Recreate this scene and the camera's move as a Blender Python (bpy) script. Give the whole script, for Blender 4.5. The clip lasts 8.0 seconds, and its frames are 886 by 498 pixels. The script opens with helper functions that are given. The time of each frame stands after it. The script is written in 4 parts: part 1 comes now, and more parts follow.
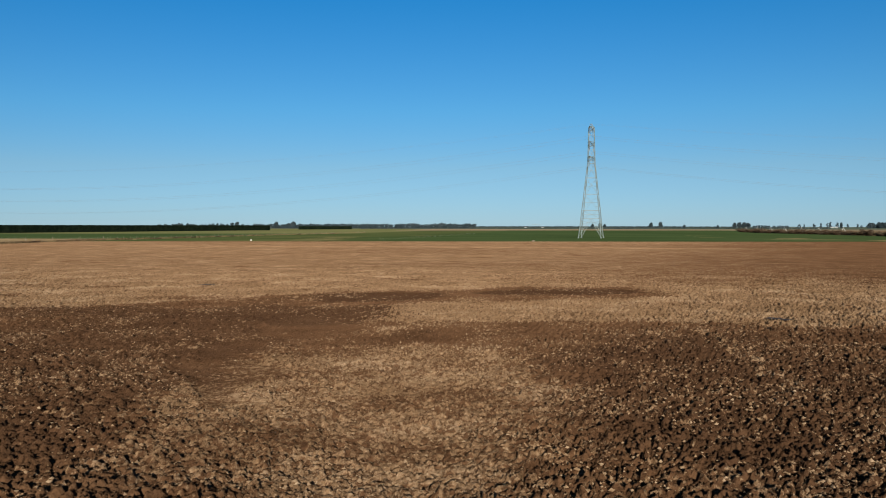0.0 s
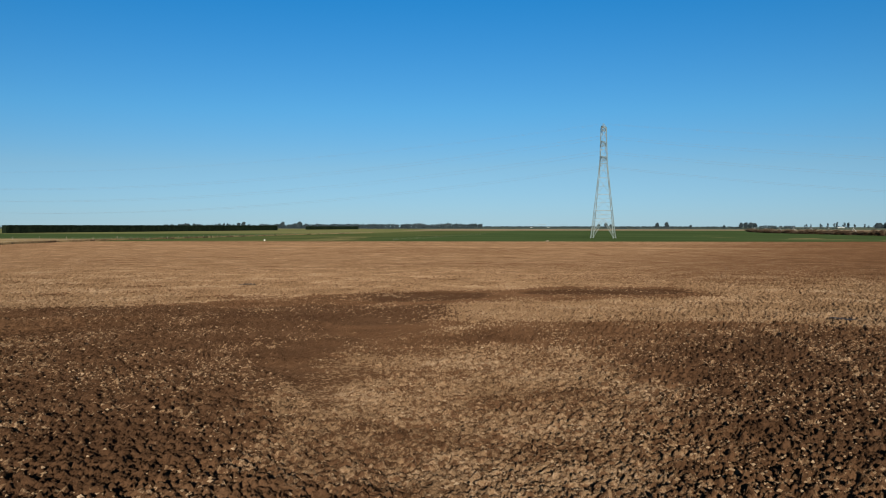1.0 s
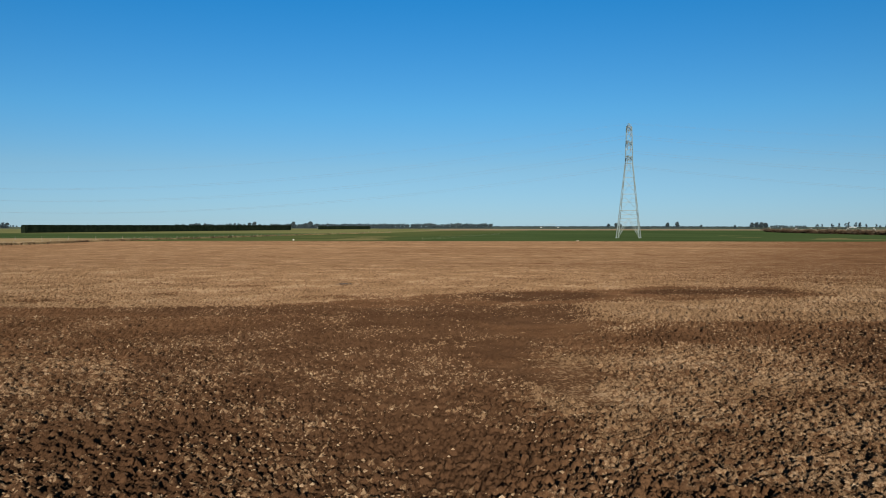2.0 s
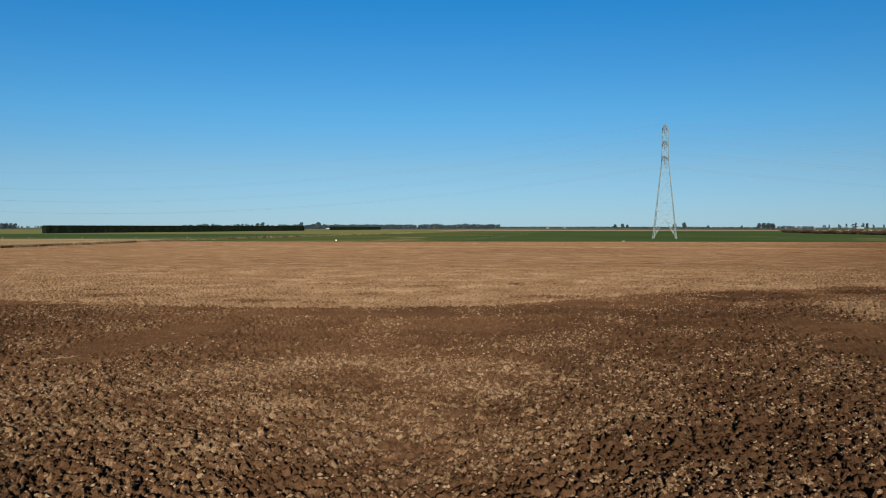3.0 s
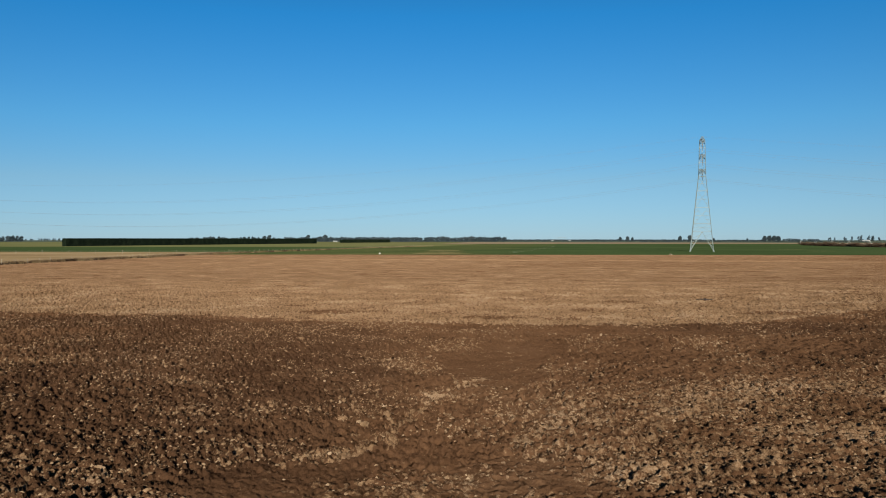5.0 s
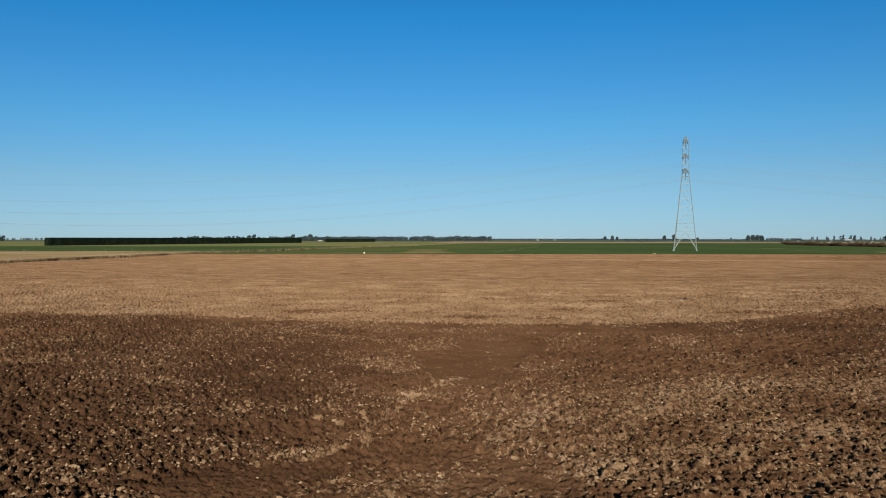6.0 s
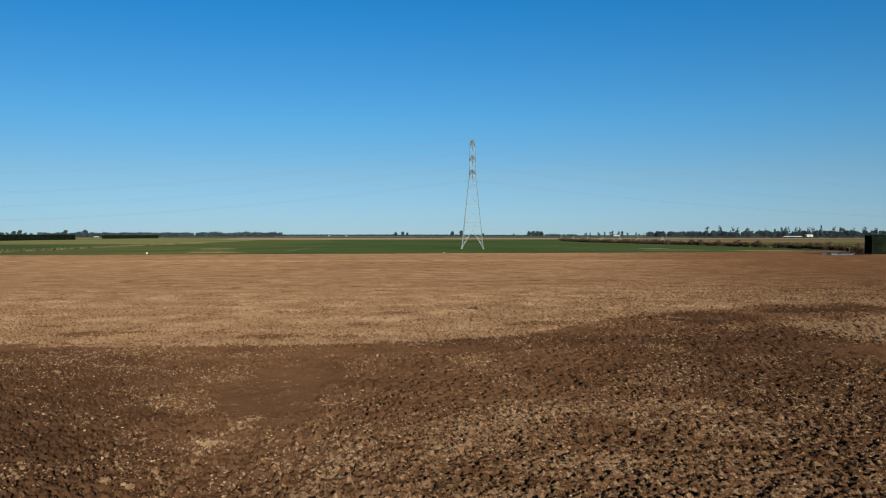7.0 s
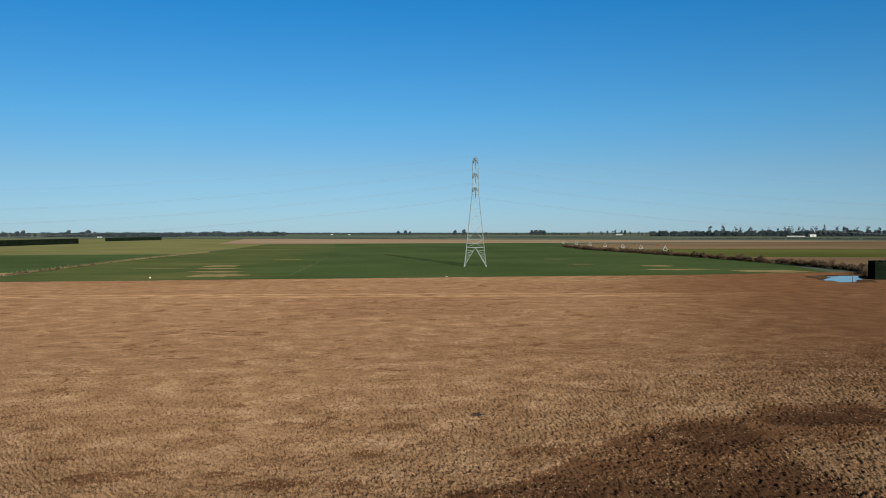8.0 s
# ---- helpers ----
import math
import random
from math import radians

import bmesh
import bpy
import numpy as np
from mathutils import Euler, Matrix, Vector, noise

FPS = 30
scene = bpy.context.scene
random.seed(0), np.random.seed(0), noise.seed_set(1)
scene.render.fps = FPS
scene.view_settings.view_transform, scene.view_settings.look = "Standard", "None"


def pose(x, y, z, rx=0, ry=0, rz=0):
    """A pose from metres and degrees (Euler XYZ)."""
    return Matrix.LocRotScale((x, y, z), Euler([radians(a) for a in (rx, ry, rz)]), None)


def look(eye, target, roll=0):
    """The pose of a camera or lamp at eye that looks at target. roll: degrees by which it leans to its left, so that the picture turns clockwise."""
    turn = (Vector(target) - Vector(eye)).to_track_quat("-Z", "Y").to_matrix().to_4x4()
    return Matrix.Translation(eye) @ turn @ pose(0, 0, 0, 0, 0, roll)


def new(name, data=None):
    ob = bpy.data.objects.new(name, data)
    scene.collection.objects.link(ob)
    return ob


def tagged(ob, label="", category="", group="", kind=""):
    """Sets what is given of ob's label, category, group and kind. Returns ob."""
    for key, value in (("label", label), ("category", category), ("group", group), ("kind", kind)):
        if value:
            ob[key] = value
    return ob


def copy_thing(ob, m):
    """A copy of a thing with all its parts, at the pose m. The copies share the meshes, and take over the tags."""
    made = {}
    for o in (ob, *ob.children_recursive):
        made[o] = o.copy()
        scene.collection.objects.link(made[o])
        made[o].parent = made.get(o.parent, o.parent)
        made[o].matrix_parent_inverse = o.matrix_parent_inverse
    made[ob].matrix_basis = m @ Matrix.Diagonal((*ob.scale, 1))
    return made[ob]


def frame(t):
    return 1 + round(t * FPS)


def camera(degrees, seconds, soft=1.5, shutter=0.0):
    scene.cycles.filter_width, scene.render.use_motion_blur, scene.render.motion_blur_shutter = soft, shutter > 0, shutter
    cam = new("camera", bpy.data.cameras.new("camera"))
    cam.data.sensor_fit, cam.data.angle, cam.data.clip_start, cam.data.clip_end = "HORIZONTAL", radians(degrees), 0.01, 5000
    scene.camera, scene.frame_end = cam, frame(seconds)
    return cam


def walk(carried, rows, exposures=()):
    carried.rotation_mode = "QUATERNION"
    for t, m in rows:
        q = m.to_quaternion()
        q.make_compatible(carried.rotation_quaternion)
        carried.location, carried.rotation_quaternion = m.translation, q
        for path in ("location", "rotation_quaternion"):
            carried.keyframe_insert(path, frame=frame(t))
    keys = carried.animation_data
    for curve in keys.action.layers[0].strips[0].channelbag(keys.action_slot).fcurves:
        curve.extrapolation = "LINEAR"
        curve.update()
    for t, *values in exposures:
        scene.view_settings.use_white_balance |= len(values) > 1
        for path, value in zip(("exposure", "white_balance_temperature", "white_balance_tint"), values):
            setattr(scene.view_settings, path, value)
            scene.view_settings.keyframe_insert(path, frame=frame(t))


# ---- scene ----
cam = camera(54.4, 8.0, soft=1.0)
PATH = [
    (0.0, (0.0, 0.0, 5.12), -1.525, 0.0),
    (0.5, (-1.55, 0.04, 5.10), -1.512, 0.20),
    (1.0, (-3.04, 0.12, 5.08), -1.517, 0.321),
    (1.5, (-4.42, 0.18, 5.07), -1.518, 0.47),
    (1.6, (-5.12, 0.19, 5.07), -1.525, 0.56),
    (1.7, (-6.32, 0.19, 5.07), -1.528, 0.69),
    (2.8, (-22.39, 0.22, 4.98), -1.511, 0.893),
    (3.0, (-25.04, 0.40, 4.97), -1.485, 0.92),
    (3.5, (-31.72, 1.05, 4.99), -1.379, 0.66),
    (4.0, (-37.22, 1.32, 5.05), -1.180, 0.80),
    (4.5, (-40.40, 1.39, 5.08), -0.970, 0.985),
    (4.7, (-40.45, 1.39, 5.10), -0.795, 1.035),
    (5.8, (-40.25, 1.18, 5.16), -0.550, 0.115),
    (6.0, (-40.15, 1.12, 5.16), -0.690, -0.04),
    (6.5, (-40.12, 1.10, 5.15), -0.851, -0.487),
    (6.6, (-40.20, 1.16, 5.15), -0.855, -2.95),
    (6.7, (-40.40, 1.30, 5.22), -0.868, -9.62),
    (6.8, (-40.46, 1.36, 5.52), -0.925, -12.275),
    (6.9, (-40.46, 1.43, 5.93), -0.958, -13.26),
    (7.0, (-40.43, 1.48, 6.55), -0.997, -13.835),
    (7.2, (-40.38, 1.50, 8.44), -1.085, -13.97),
    (7.5, (-40.36, 1.50, 11.37), -1.215, -13.78),
    (8.0, (-40.44, 1.60, 16.12), -1.282, -13.655),
]
walk(cam, [(t, pose(*p, 90 + pitch, 0, yaw)) for t, p, pitch, yaw in PATH])

# ---- daylight: a low sun behind the camera ----
SUN_EL, SUN_AZ = radians(14.2), radians(177.6)      # azimuth clockwise from +y
scene.view_settings.exposure = 0.70
world = bpy.data.worlds.new("world")
scene.world = world
world.use_nodes = True
wn = world.node_tree.nodes
sky = wn.new("ShaderNodeTexSky")
sky.sky_type, sky.sun_disc = "NISHITA", False
sky.sun_elevation, sky.sun_rotation = SUN_EL, SUN_AZ
sky.altitude, sky.air_density, sky.dust_density, sky.ozone_density = 1500, 1.0, 0.0, 5.0
wn["Background"].inputs[1].default_value = 0.067
# clear dry air: deep blue overhead, whitened by thin ground haze towards the horizon all round
wl = world.node_tree.links
up = wn.new("ShaderNodeSeparateXYZ")
wl.new(wn.new("ShaderNodeTexCoord").outputs["Generated"], up.inputs[0])
air = wn.new("ShaderNodeValToRGB")
for k, (p, c) in enumerate(((0.0, (0.54, 0.69, 0.93)), (0.067, (0.66, 0.74, 0.77)), (0.131, (0.48, 0.82, 0.87)), (0.25, (0.19, 0.80, 0.96)), (0.5, (0.20, 0.31, 0.31)), (1.0, (0.14, 0.17, 0.15)))):
    el = air.color_ramp.elements[k] if k < 2 else air.color_ramp.elements.new(p)
    el.position, el.color = p, (*c, 1)
wl.new(up.outputs["Z"], air.inputs[0])
tint = wn.new("ShaderNodeMix")
tint.data_type, tint.blend_type = "RGBA", "MULTIPLY"
tint.inputs["Factor"].default_value = 1.0
wl.new(sky.outputs[0], tint.inputs[6])
wl.new(air.outputs[0], tint.inputs[7])
wl.new(tint.outputs[2], wn["Background"].inputs[0])
sun = new("sun", bpy.data.lights.new("sun", "SUN"))
sun.data.energy, sun.data.angle, sun.data.color = 4.7, radians(0.53), (1.0, 0.91, 0.76)
sun_to = Vector((math.sin(SUN_AZ) * math.cos(SUN_EL), math.cos(SUN_AZ) * math.cos(SUN_EL), math.sin(SUN_EL)))
sun.matrix_world = look(sun_to * 100, (0, 0, 0))


# ---- materials ----
def material(name, rough=0.9, metal=0.0, spec=0.3):
    m = bpy.data.materials.new(name)
    m.use_nodes = True
    b = m.node_tree.nodes["Principled BSDF"]
    b.inputs["Roughness"].default_value = rough
    b.inputs["Metallic"].default_value = metal
    b.inputs["Specular IOR Level"].default_value = spec
    return m, m.node_tree, b


def noise_node(nt, scale, detail=4.0, rough=0.6, stretch=None, coords="Object"):
    n = nt.nodes.new("ShaderNodeTexNoise")
    n.inputs["Scale"].default_value = scale
    n.inputs["Detail"].default_value = detail
    n.inputs["Roughness"].default_value = rough
    src = nt.nodes.new("ShaderNodeNewGeometry").outputs["Position"] if coords == "World" \
        else nt.nodes.new("ShaderNodeTexCoord").outputs["Object"]
    if stretch:
        mp = nt.nodes.new("ShaderNodeMapping")
        mp.inputs["Scale"].default_value = stretch
        nt.links.new(src, mp.inputs["Vector"])
        src = mp.outputs["Vector"]
    nt.links.new(src, n.inputs["Vector"])
    return n.outputs["Fac"]


def ramp(nt, fac, stops):
    r = nt.nodes.new("ShaderNodeValToRGB")
    e = r.color_ramp.elements
    while len(e) < len(stops):
        e.new(0.5)
    for el, (p, c) in zip(e, stops):
        el.position, el.color = p, (*c, 1)
    nt.links.new(fac, r.inputs[0])
    return r.outputs[0]


def mix(nt, fac, a, b, how="MIX"):
    n = nt.nodes.new("ShaderNodeMix")
    n.data_type, n.blend_type = "RGBA", how
    for sock, v in ((n.inputs["Factor"], fac), (n.inputs[6], a), (n.inputs[7], b)):
        if isinstance(v, (int, float)):
            sock.default_value = v
        elif isinstance(v, tuple):
            sock.default_value = (*v, 1)
        else:
            nt.links.new(v, sock)
    return n.outputs[2]


def bump(nt, bsdf, fac, strength, distance):
    n = nt.nodes.new("ShaderNodeBump")
    n.inputs["Strength"].default_value = strength
    n.inputs["Distance"].default_value = distance
    nt.links.new(fac, n.inputs["Height"])
    nt.links.new(n.outputs[0], bsdf.inputs["Normal"])


def attribute(nt, name):
    a = nt.nodes.new("ShaderNodeAttribute")
    a.attribute_name = name
    return a.outputs["Fac"]


def math_node(nt, op, a, b=0.0, clamp=False):
    n = nt.nodes.new("ShaderNodeMath")
    n.operation, n.use_clamp = op, clamp
    for sock, v in zip(n.inputs, (a, b)):
        if isinstance(v, (int, float)):
            sock.default_value = v
        else:
            nt.links.new(v, sock)
    return n.outputs[0]


def two_tone(name, c1, c2, c3, coarse, fine, rough=0.95, stretch=None, bump_h=0.0, per_object=0.0, spec=0.0):
    """Colour from a coarse and a fine noise in world space, with fine relief."""
    m, nt, b = material(name, rough, spec=spec)
    b.inputs["Diffuse Roughness"].default_value = 0.6
    n1 = noise_node(nt, coarse, 5, 0.6, stretch, "World")
    n2 = noise_node(nt, fine, 6, 0.7, None, "World")
    f = math_node(nt, "ADD", math_node(nt, "MULTIPLY", n1, 0.65), math_node(nt, "MULTIPLY", n2, 0.35))
    c = ramp(nt, f, ((0.36, c1), (0.5, c2), (0.64, c3)))
    if per_object:
        info = nt.nodes.new("ShaderNodeObjectInfo")
        c = mix(nt, math_node(nt, "MULTIPLY", info.outputs["Random"], per_object), c, c1)
    nt.links.new(c, b.inputs["Base Color"])
    if bump_h:
        bump(nt, b, n2, 0.6, bump_h)
    return m


def soil_material():
    """Trodden soil: dark damp mud, pale dried crusts on the clods, with painted hot spots and shade."""
    m, nt, b = material("trodden_soil", 1.0, spec=0.0)
    b.inputs["Diffuse Roughness"].default_value = 1.0
    grain = noise_node(nt, 11, 6, 0.8, None, "World")
    coarse = noise_node(nt, 0.22, 4, 0.6, None, "World")
    fleck = noise_node(nt, 6.0, 5, 0.68, (1.0, 0.8, 1.0), "World")
    dark = ramp(nt, math_node(nt, "ADD", math_node(nt, "MULTIPLY", grain, 0.5), math_node(nt, "MULTIPLY", coarse, 0.5)),
                ((0.32, (0.055, 0.0285, 0.0155)), (0.5, (0.099, 0.0530, 0.0285)), (0.68, (0.136, 0.077, 0.043))))
    light = ramp(nt, math_node(nt, "ADD", math_node(nt, "MULTIPLY", grain, 0.6), math_node(nt, "MULTIPLY", coarse, 0.4)),
                 ((0.3, (0.116, 0.070, 0.038)), (0.5, (0.202, 0.126, 0.072)), (0.7, (0.42, 0.305, 0.205))))
    speck = noise_node(nt, 1.7, 4, 0.7, (1.0, 0.7, 1.0), "World")
    fleck = math_node(nt, "ADD", math_node(nt, "MULTIPLY", fleck, 0.72), math_node(nt, "MULTIPLY", speck, 0.28))
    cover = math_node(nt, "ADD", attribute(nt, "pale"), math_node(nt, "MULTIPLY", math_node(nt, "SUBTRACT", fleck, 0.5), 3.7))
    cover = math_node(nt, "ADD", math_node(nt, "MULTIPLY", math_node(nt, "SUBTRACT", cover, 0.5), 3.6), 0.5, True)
    # wetter mud and painted shade both darken the soil here
    dark = mix(nt, math_node(nt, "MULTIPLY", attribute(nt, "wet_shade"), 0.75), dark, (0.040, 0.0215, 0.0130))
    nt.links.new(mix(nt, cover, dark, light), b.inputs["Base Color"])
    bump(nt, b, math_node(nt, "ADD", grain, math_node(nt, "MULTIPLY", fleck, 0.8)), 0.95, 0.075)
    return m


M_SOIL = soil_material()
M_CLOD = two_tone("dry_clod", (0.110, 0.066, 0.036), (0.220, 0.145, 0.087), (0.39, 0.29, 0.195), 2.0, 14.0, bump_h=0.02, per_object=0.3)
# the plain's colour holds a grey-blue cast for distance haze
M_LAND = two_tone("far_farmland", (0.038, 0.056, 0.044), (0.058, 0.075, 0.058), (0.088, 0.096, 0.075), 0.004, 0.06, stretch=(1, 0.5, 1))
M_PASTURE = two_tone("pale_pasture", (0.078, 0.085, 0.036), (0.098, 0.103, 0.045), (0.125, 0.125, 0.058), 0.012, 0.5)
M_GREEN = two_tone("green_crop", (0.026, 0.044, 0.017), (0.035, 0.056, 0.022), (0.047, 0.068, 0.028), 0.01, 0.6)


def fading_crop():
    """Crop that yellows away from the boundary it shares with the greener field."""
    m = two_tone("yellowing_green_crop", (0.034, 0.050, 0.018), (0.050, 0.065, 0.025), (0.080, 0.082, 0.035), 0.022, 0.6, stretch=(0.5, 1, 1))
    nt = m.node_tree
    b = nt.nodes["Principled BSDF"]
    yellow = b.inputs["Base Color"].links[0].from_socket
    fine = noise_node(nt, 0.03, 5, 0.6, None, "World")
    green = ramp(nt, noise_node(nt, 0.01, 4, 0.6, None, "World"), ((0.36, (0.026, 0.044, 0.017)), (0.5, (0.035, 0.056, 0.022)), (0.64, (0.047, 0.068, 0.028))))
    at = nt.nodes.new("ShaderNodeSeparateXYZ")
    nt.links.new(nt.nodes.new("ShaderNodeNewGeometry").outputs["Position"], at.inputs[0])
    border = math_node(nt, "ADD", math_node(nt, "MULTIPLY", at.outputs["Y"], 0.1654), -69.5)
    away = math_node(nt, "MULTIPLY", math_node(nt, "SUBTRACT", border, at.outputs["X"]), 0.022)
    away = math_node(nt, "ADD", away, math_node(nt, "MULTIPLY", math_node(nt, "SUBTRACT", fine, 0.5), 1.6), True)
    nt.links.new(mix(nt, away, green, yellow), b.inputs["Base Color"])
    return m


M_GREEN_B = fading_crop()
M_STRAW = two_tone("dry_grass", (0.145, 0.103, 0.056), (0.19, 0.140, 0.080), (0.25, 0.190, 0.115), 0.03, 1.5)
M_THIN = two_tone("thin_dry_grass", (0.088, 0.082, 0.036), (0.140, 0.116, 0.058), (0.20, 0.160, 0.085), 0.12, 0.9, stretch=(0.4, 1, 1))
M_TAN = two_tone("stubble", (0.090, 0.064, 0.038), (0.118, 0.086, 0.054), (0.155, 0.118, 0.077), 0.008, 0.4, stretch=(0.3, 1, 1))
M_STUBBLE = two_tone("pale_stubble", (0.135, 0.100, 0.066), (0.175, 0.135, 0.093), (0.225, 0.178, 0.125), 0.008, 0.4, stretch=(0.3, 1, 1))
M_OLIVE = two_tone("olive_pasture", (0.040, 0.052, 0.014), (0.058, 0.068, 0.020), (0.085, 0.085, 0.032), 0.008, 0.5)
M_HEDGE = two_tone("dark_conifer_hedge", (0.004, 0.007, 0.005), (0.0075, 0.012, 0.0075), (0.014, 0.020, 0.012), 0.25, 2.5, bump_h=0.1)
# far trees only: distance haze is painted into the leaves as blue-grey
M_HAZY_LEAF = two_tone("dark_hazed_tree_leaves", (0.020, 0.032, 0.038), (0.033, 0.047, 0.055), (0.050, 0.067, 0.077), 0.05, 1.0)
M_SCRUB = two_tone("brown_scrub", (0.030, 0.019, 0.012), (0.055, 0.036, 0.023), (0.095, 0.068, 0.046), 0.08, 1.5)
M_BARK = two_tone("bark", (0.05, 0.04, 0.03), (0.09, 0.07, 0.05), (0.14, 0.11, 0.08), 1.0, 8.0)
M_POST = two_tone("weathered_wood_post", (0.13, 0.11, 0.085), (0.22, 0.19, 0.15), (0.32, 0.28, 0.22), 1.0, 9.0)
M_WHITE = two_tone("chalky_white_paint", (0.50, 0.50, 0.48), (0.62, 0.62, 0.60), (0.70, 0.70, 0.68), 0.8, 6.0, rough=0.6)


def metal_material(name, c1, c2, rough, metal):
    m, nt, b = material(name, rough, metal, 0.5)
    n = noise_node(nt, 1.2, 5, 0.6, None, "World")
    nt.links.new(ramp(nt, n, ((0.35, c1), (0.65, c2))), b.inputs["Base Color"])
    return m


M_STEEL = metal_material("galvanised_steel", (0.135, 0.180, 0.185), (0.21, 0.26, 0.26), 0.6, 0.25)
M_WIRE = metal_material("weathered_aluminium_conductor", (0.13, 0.14, 0.15), (0.18, 0.19, 0.20), 0.7, 0.2)
M_GLASS = metal_material("grey_porcelain", (0.12, 0.12, 0.12), (0.2, 0.2, 0.2), 0.3, 0.0)
M_ROOF = metal_material("painted_sheet_roof", (0.36, 0.37, 0.37), (0.46, 0.47, 0.47), 0.5, 0.1)
M_WATER, _nt, _b = material("pond_water", 0.04, spec=0.5)
_b.inputs["Base Color"].default_value = (0.03, 0.045, 0.05, 1)
_b.inputs["IOR"].default_value = 1.5


M_PUDDLE, _nt, _b = material("muddy_puddle_water", 0.7, spec=0.1)
_b.inputs["Base Color"].default_value = (0.065, 0.048, 0.036, 1)
bump(_nt, _b, noise_node(_nt, 3.0, 3, 0.5, None, "World"), 0.05, 0.02)
M_SHED = two_tone("faded_shed_paint", (0.36, 0.37, 0.37), (0.44, 0.45, 0.45), (0.50, 0.51, 0.51), 0.8, 6.0, rough=0.6)


# ---- mesh helpers ----
def mesh_from(name, verts, faces, mat, smooth=False):
    me = bpy.data.meshes.new(name)
    me.from_pydata(verts, [], faces)
    me.materials.append(mat)
    if smooth:
        me.shade_smooth()
    return me


def part(name, bm, mat, parent=None, label=""):
    me = bpy.data.meshes.new(name)
    bm.to_mesh(me)
    bm.free()
    me.materials.append(mat)
    ob = new(name, me)
    ob.parent = parent
    return tagged(ob, label)


def thing(name, m, label, category, group="", kind=""):
    ob = new(name)
    ob.matrix_world = m
    return tagged(ob, label, category, group, kind)


def bar(bm, a, b, w, d=None):
    """A straight bar of section w x d from a to b."""
    a, b, d = Vector(a), Vector(b), d or w
    z = (b - a).normalized()
    x = z.cross(Vector((0, 0, 1)))
    x = Vector((1, 0, 0)) if x.length < 1e-4 else x.normalized()
    y = z.cross(x)
    v = [bm.verts.new(p + x * sx * w / 2 + y * sy * d / 2) for p in (a, b) for sx, sy in ((-1, -1), (1, -1), (1, 1), (-1, 1))]
    for f in ((3, 2, 1, 0), (4, 5, 6, 7), (0, 1, 5, 4), (1, 2, 6, 5), (2, 3, 7, 6), (3, 0, 4, 7)):
        bm.faces.new([v[i] for i in f])


def box(bm, lo, hi):
    x0, y0, z0 = lo
    x1, y1, z1 = hi
    v = [bm.verts.new(p) for p in ((x0, y0, z0), (x1, y0, z0), (x1, y1, z0), (x0, y1, z0), (x0, y0, z1), (x1, y0, z1), (x1, y1, z1), (x0, y1, z1))]
    for f in ((3, 2, 1, 0), (4, 5, 6, 7), (0, 1, 5, 4), (1, 2, 6, 5), (2, 3, 7, 6), (3, 0, 4, 7)):
        bm.faces.new([v[i] for i in f])


def lathe(bm, rings, sides=10, at=(0, 0, 0)):
    """A turned shape from (radius, height) rings, closed at both ends."""
    loops = [[bm.verts.new((at[0] + r * math.cos(2 * math.pi * k / sides), at[1] + r * math.sin(2 * math.pi * k / sides), at[2] + z))
              for k in range(sides)] for r, z in rings]
    for lo, hi in zip(loops, loops[1:]):
        for k in range(sides):
            bm.faces.new((lo[k], lo[(k + 1) % sides], hi[(k + 1) % sides], hi[k]))
    bm.faces.new(loops[0][::-1])
    bm.faces.new(loops[-1])


def tube(bm, pts, r, sides=5):
    loops = []
    for i, p in enumerate(pts):
        p = Vector(p)
        z = (Vector(pts[min(i + 1, len(pts) - 1)]) - Vector(pts[max(i - 1, 0)])).normalized()
        x = z.cross(Vector((0.1, 0.2, 1))).normalized()
        y = z.cross(x)
        loops.append([bm.verts.new(p + (x * math.cos(2 * math.pi * k / sides) + y * math.sin(2 * math.pi * k / sides)) * r) for k in range(sides)])
    for lo, hi in zip(loops, loops[1:]):
        for k in range(sides):
            bm.faces.new((lo[k], lo[(k + 1) % sides], hi[(k + 1) % sides], hi[k]))


# ---- vector noise for the ground ----
def hash01(ix, iy, seed):
    h = (ix.astype(np.int64) * 374761393 + iy.astype(np.int64) * 668265263 + seed * 2147483647) & 0xFFFFFFFF
    h = ((h ^ (h >> 13)) * 1274126177) & 0xFFFFFFFF
    h = ((h ^ (h >> 16)) * 2246822519) & 0xFFFFFFFF
    return ((h ^ (h >> 15)) & 0xFFFFFF) / float(0xFFFFFF)


def vnoise(x, y, size, seed):
    x, y = x / size, y / size
    ix, iy = np.floor(x), np.floor(y)
    fx, fy = x - ix, y - iy
    fx, fy = fx * fx * (3 - 2 * fx), fy * fy * (3 - 2 * fy)
    a, b = hash01(ix, iy, seed), hash01(ix + 1, iy, seed)
    c, d = hash01(ix, iy + 1, seed), hash01(ix + 1, iy + 1, seed)
    return (a * (1 - fx) + b * fx) * (1 - fy) + (c * (1 - fx) + d * fx) * fy


def fnoise(x, y, size, seed, octaves=4):
    out, amp, tot = 0, 1.0, 0.0
    for k in range(octaves):
        out, tot = out + amp * vnoise(x + 13.7 * k, y - 7.1 * k, size / 2 ** k, seed + k), tot + amp
        amp *= 0.55
    return out / tot


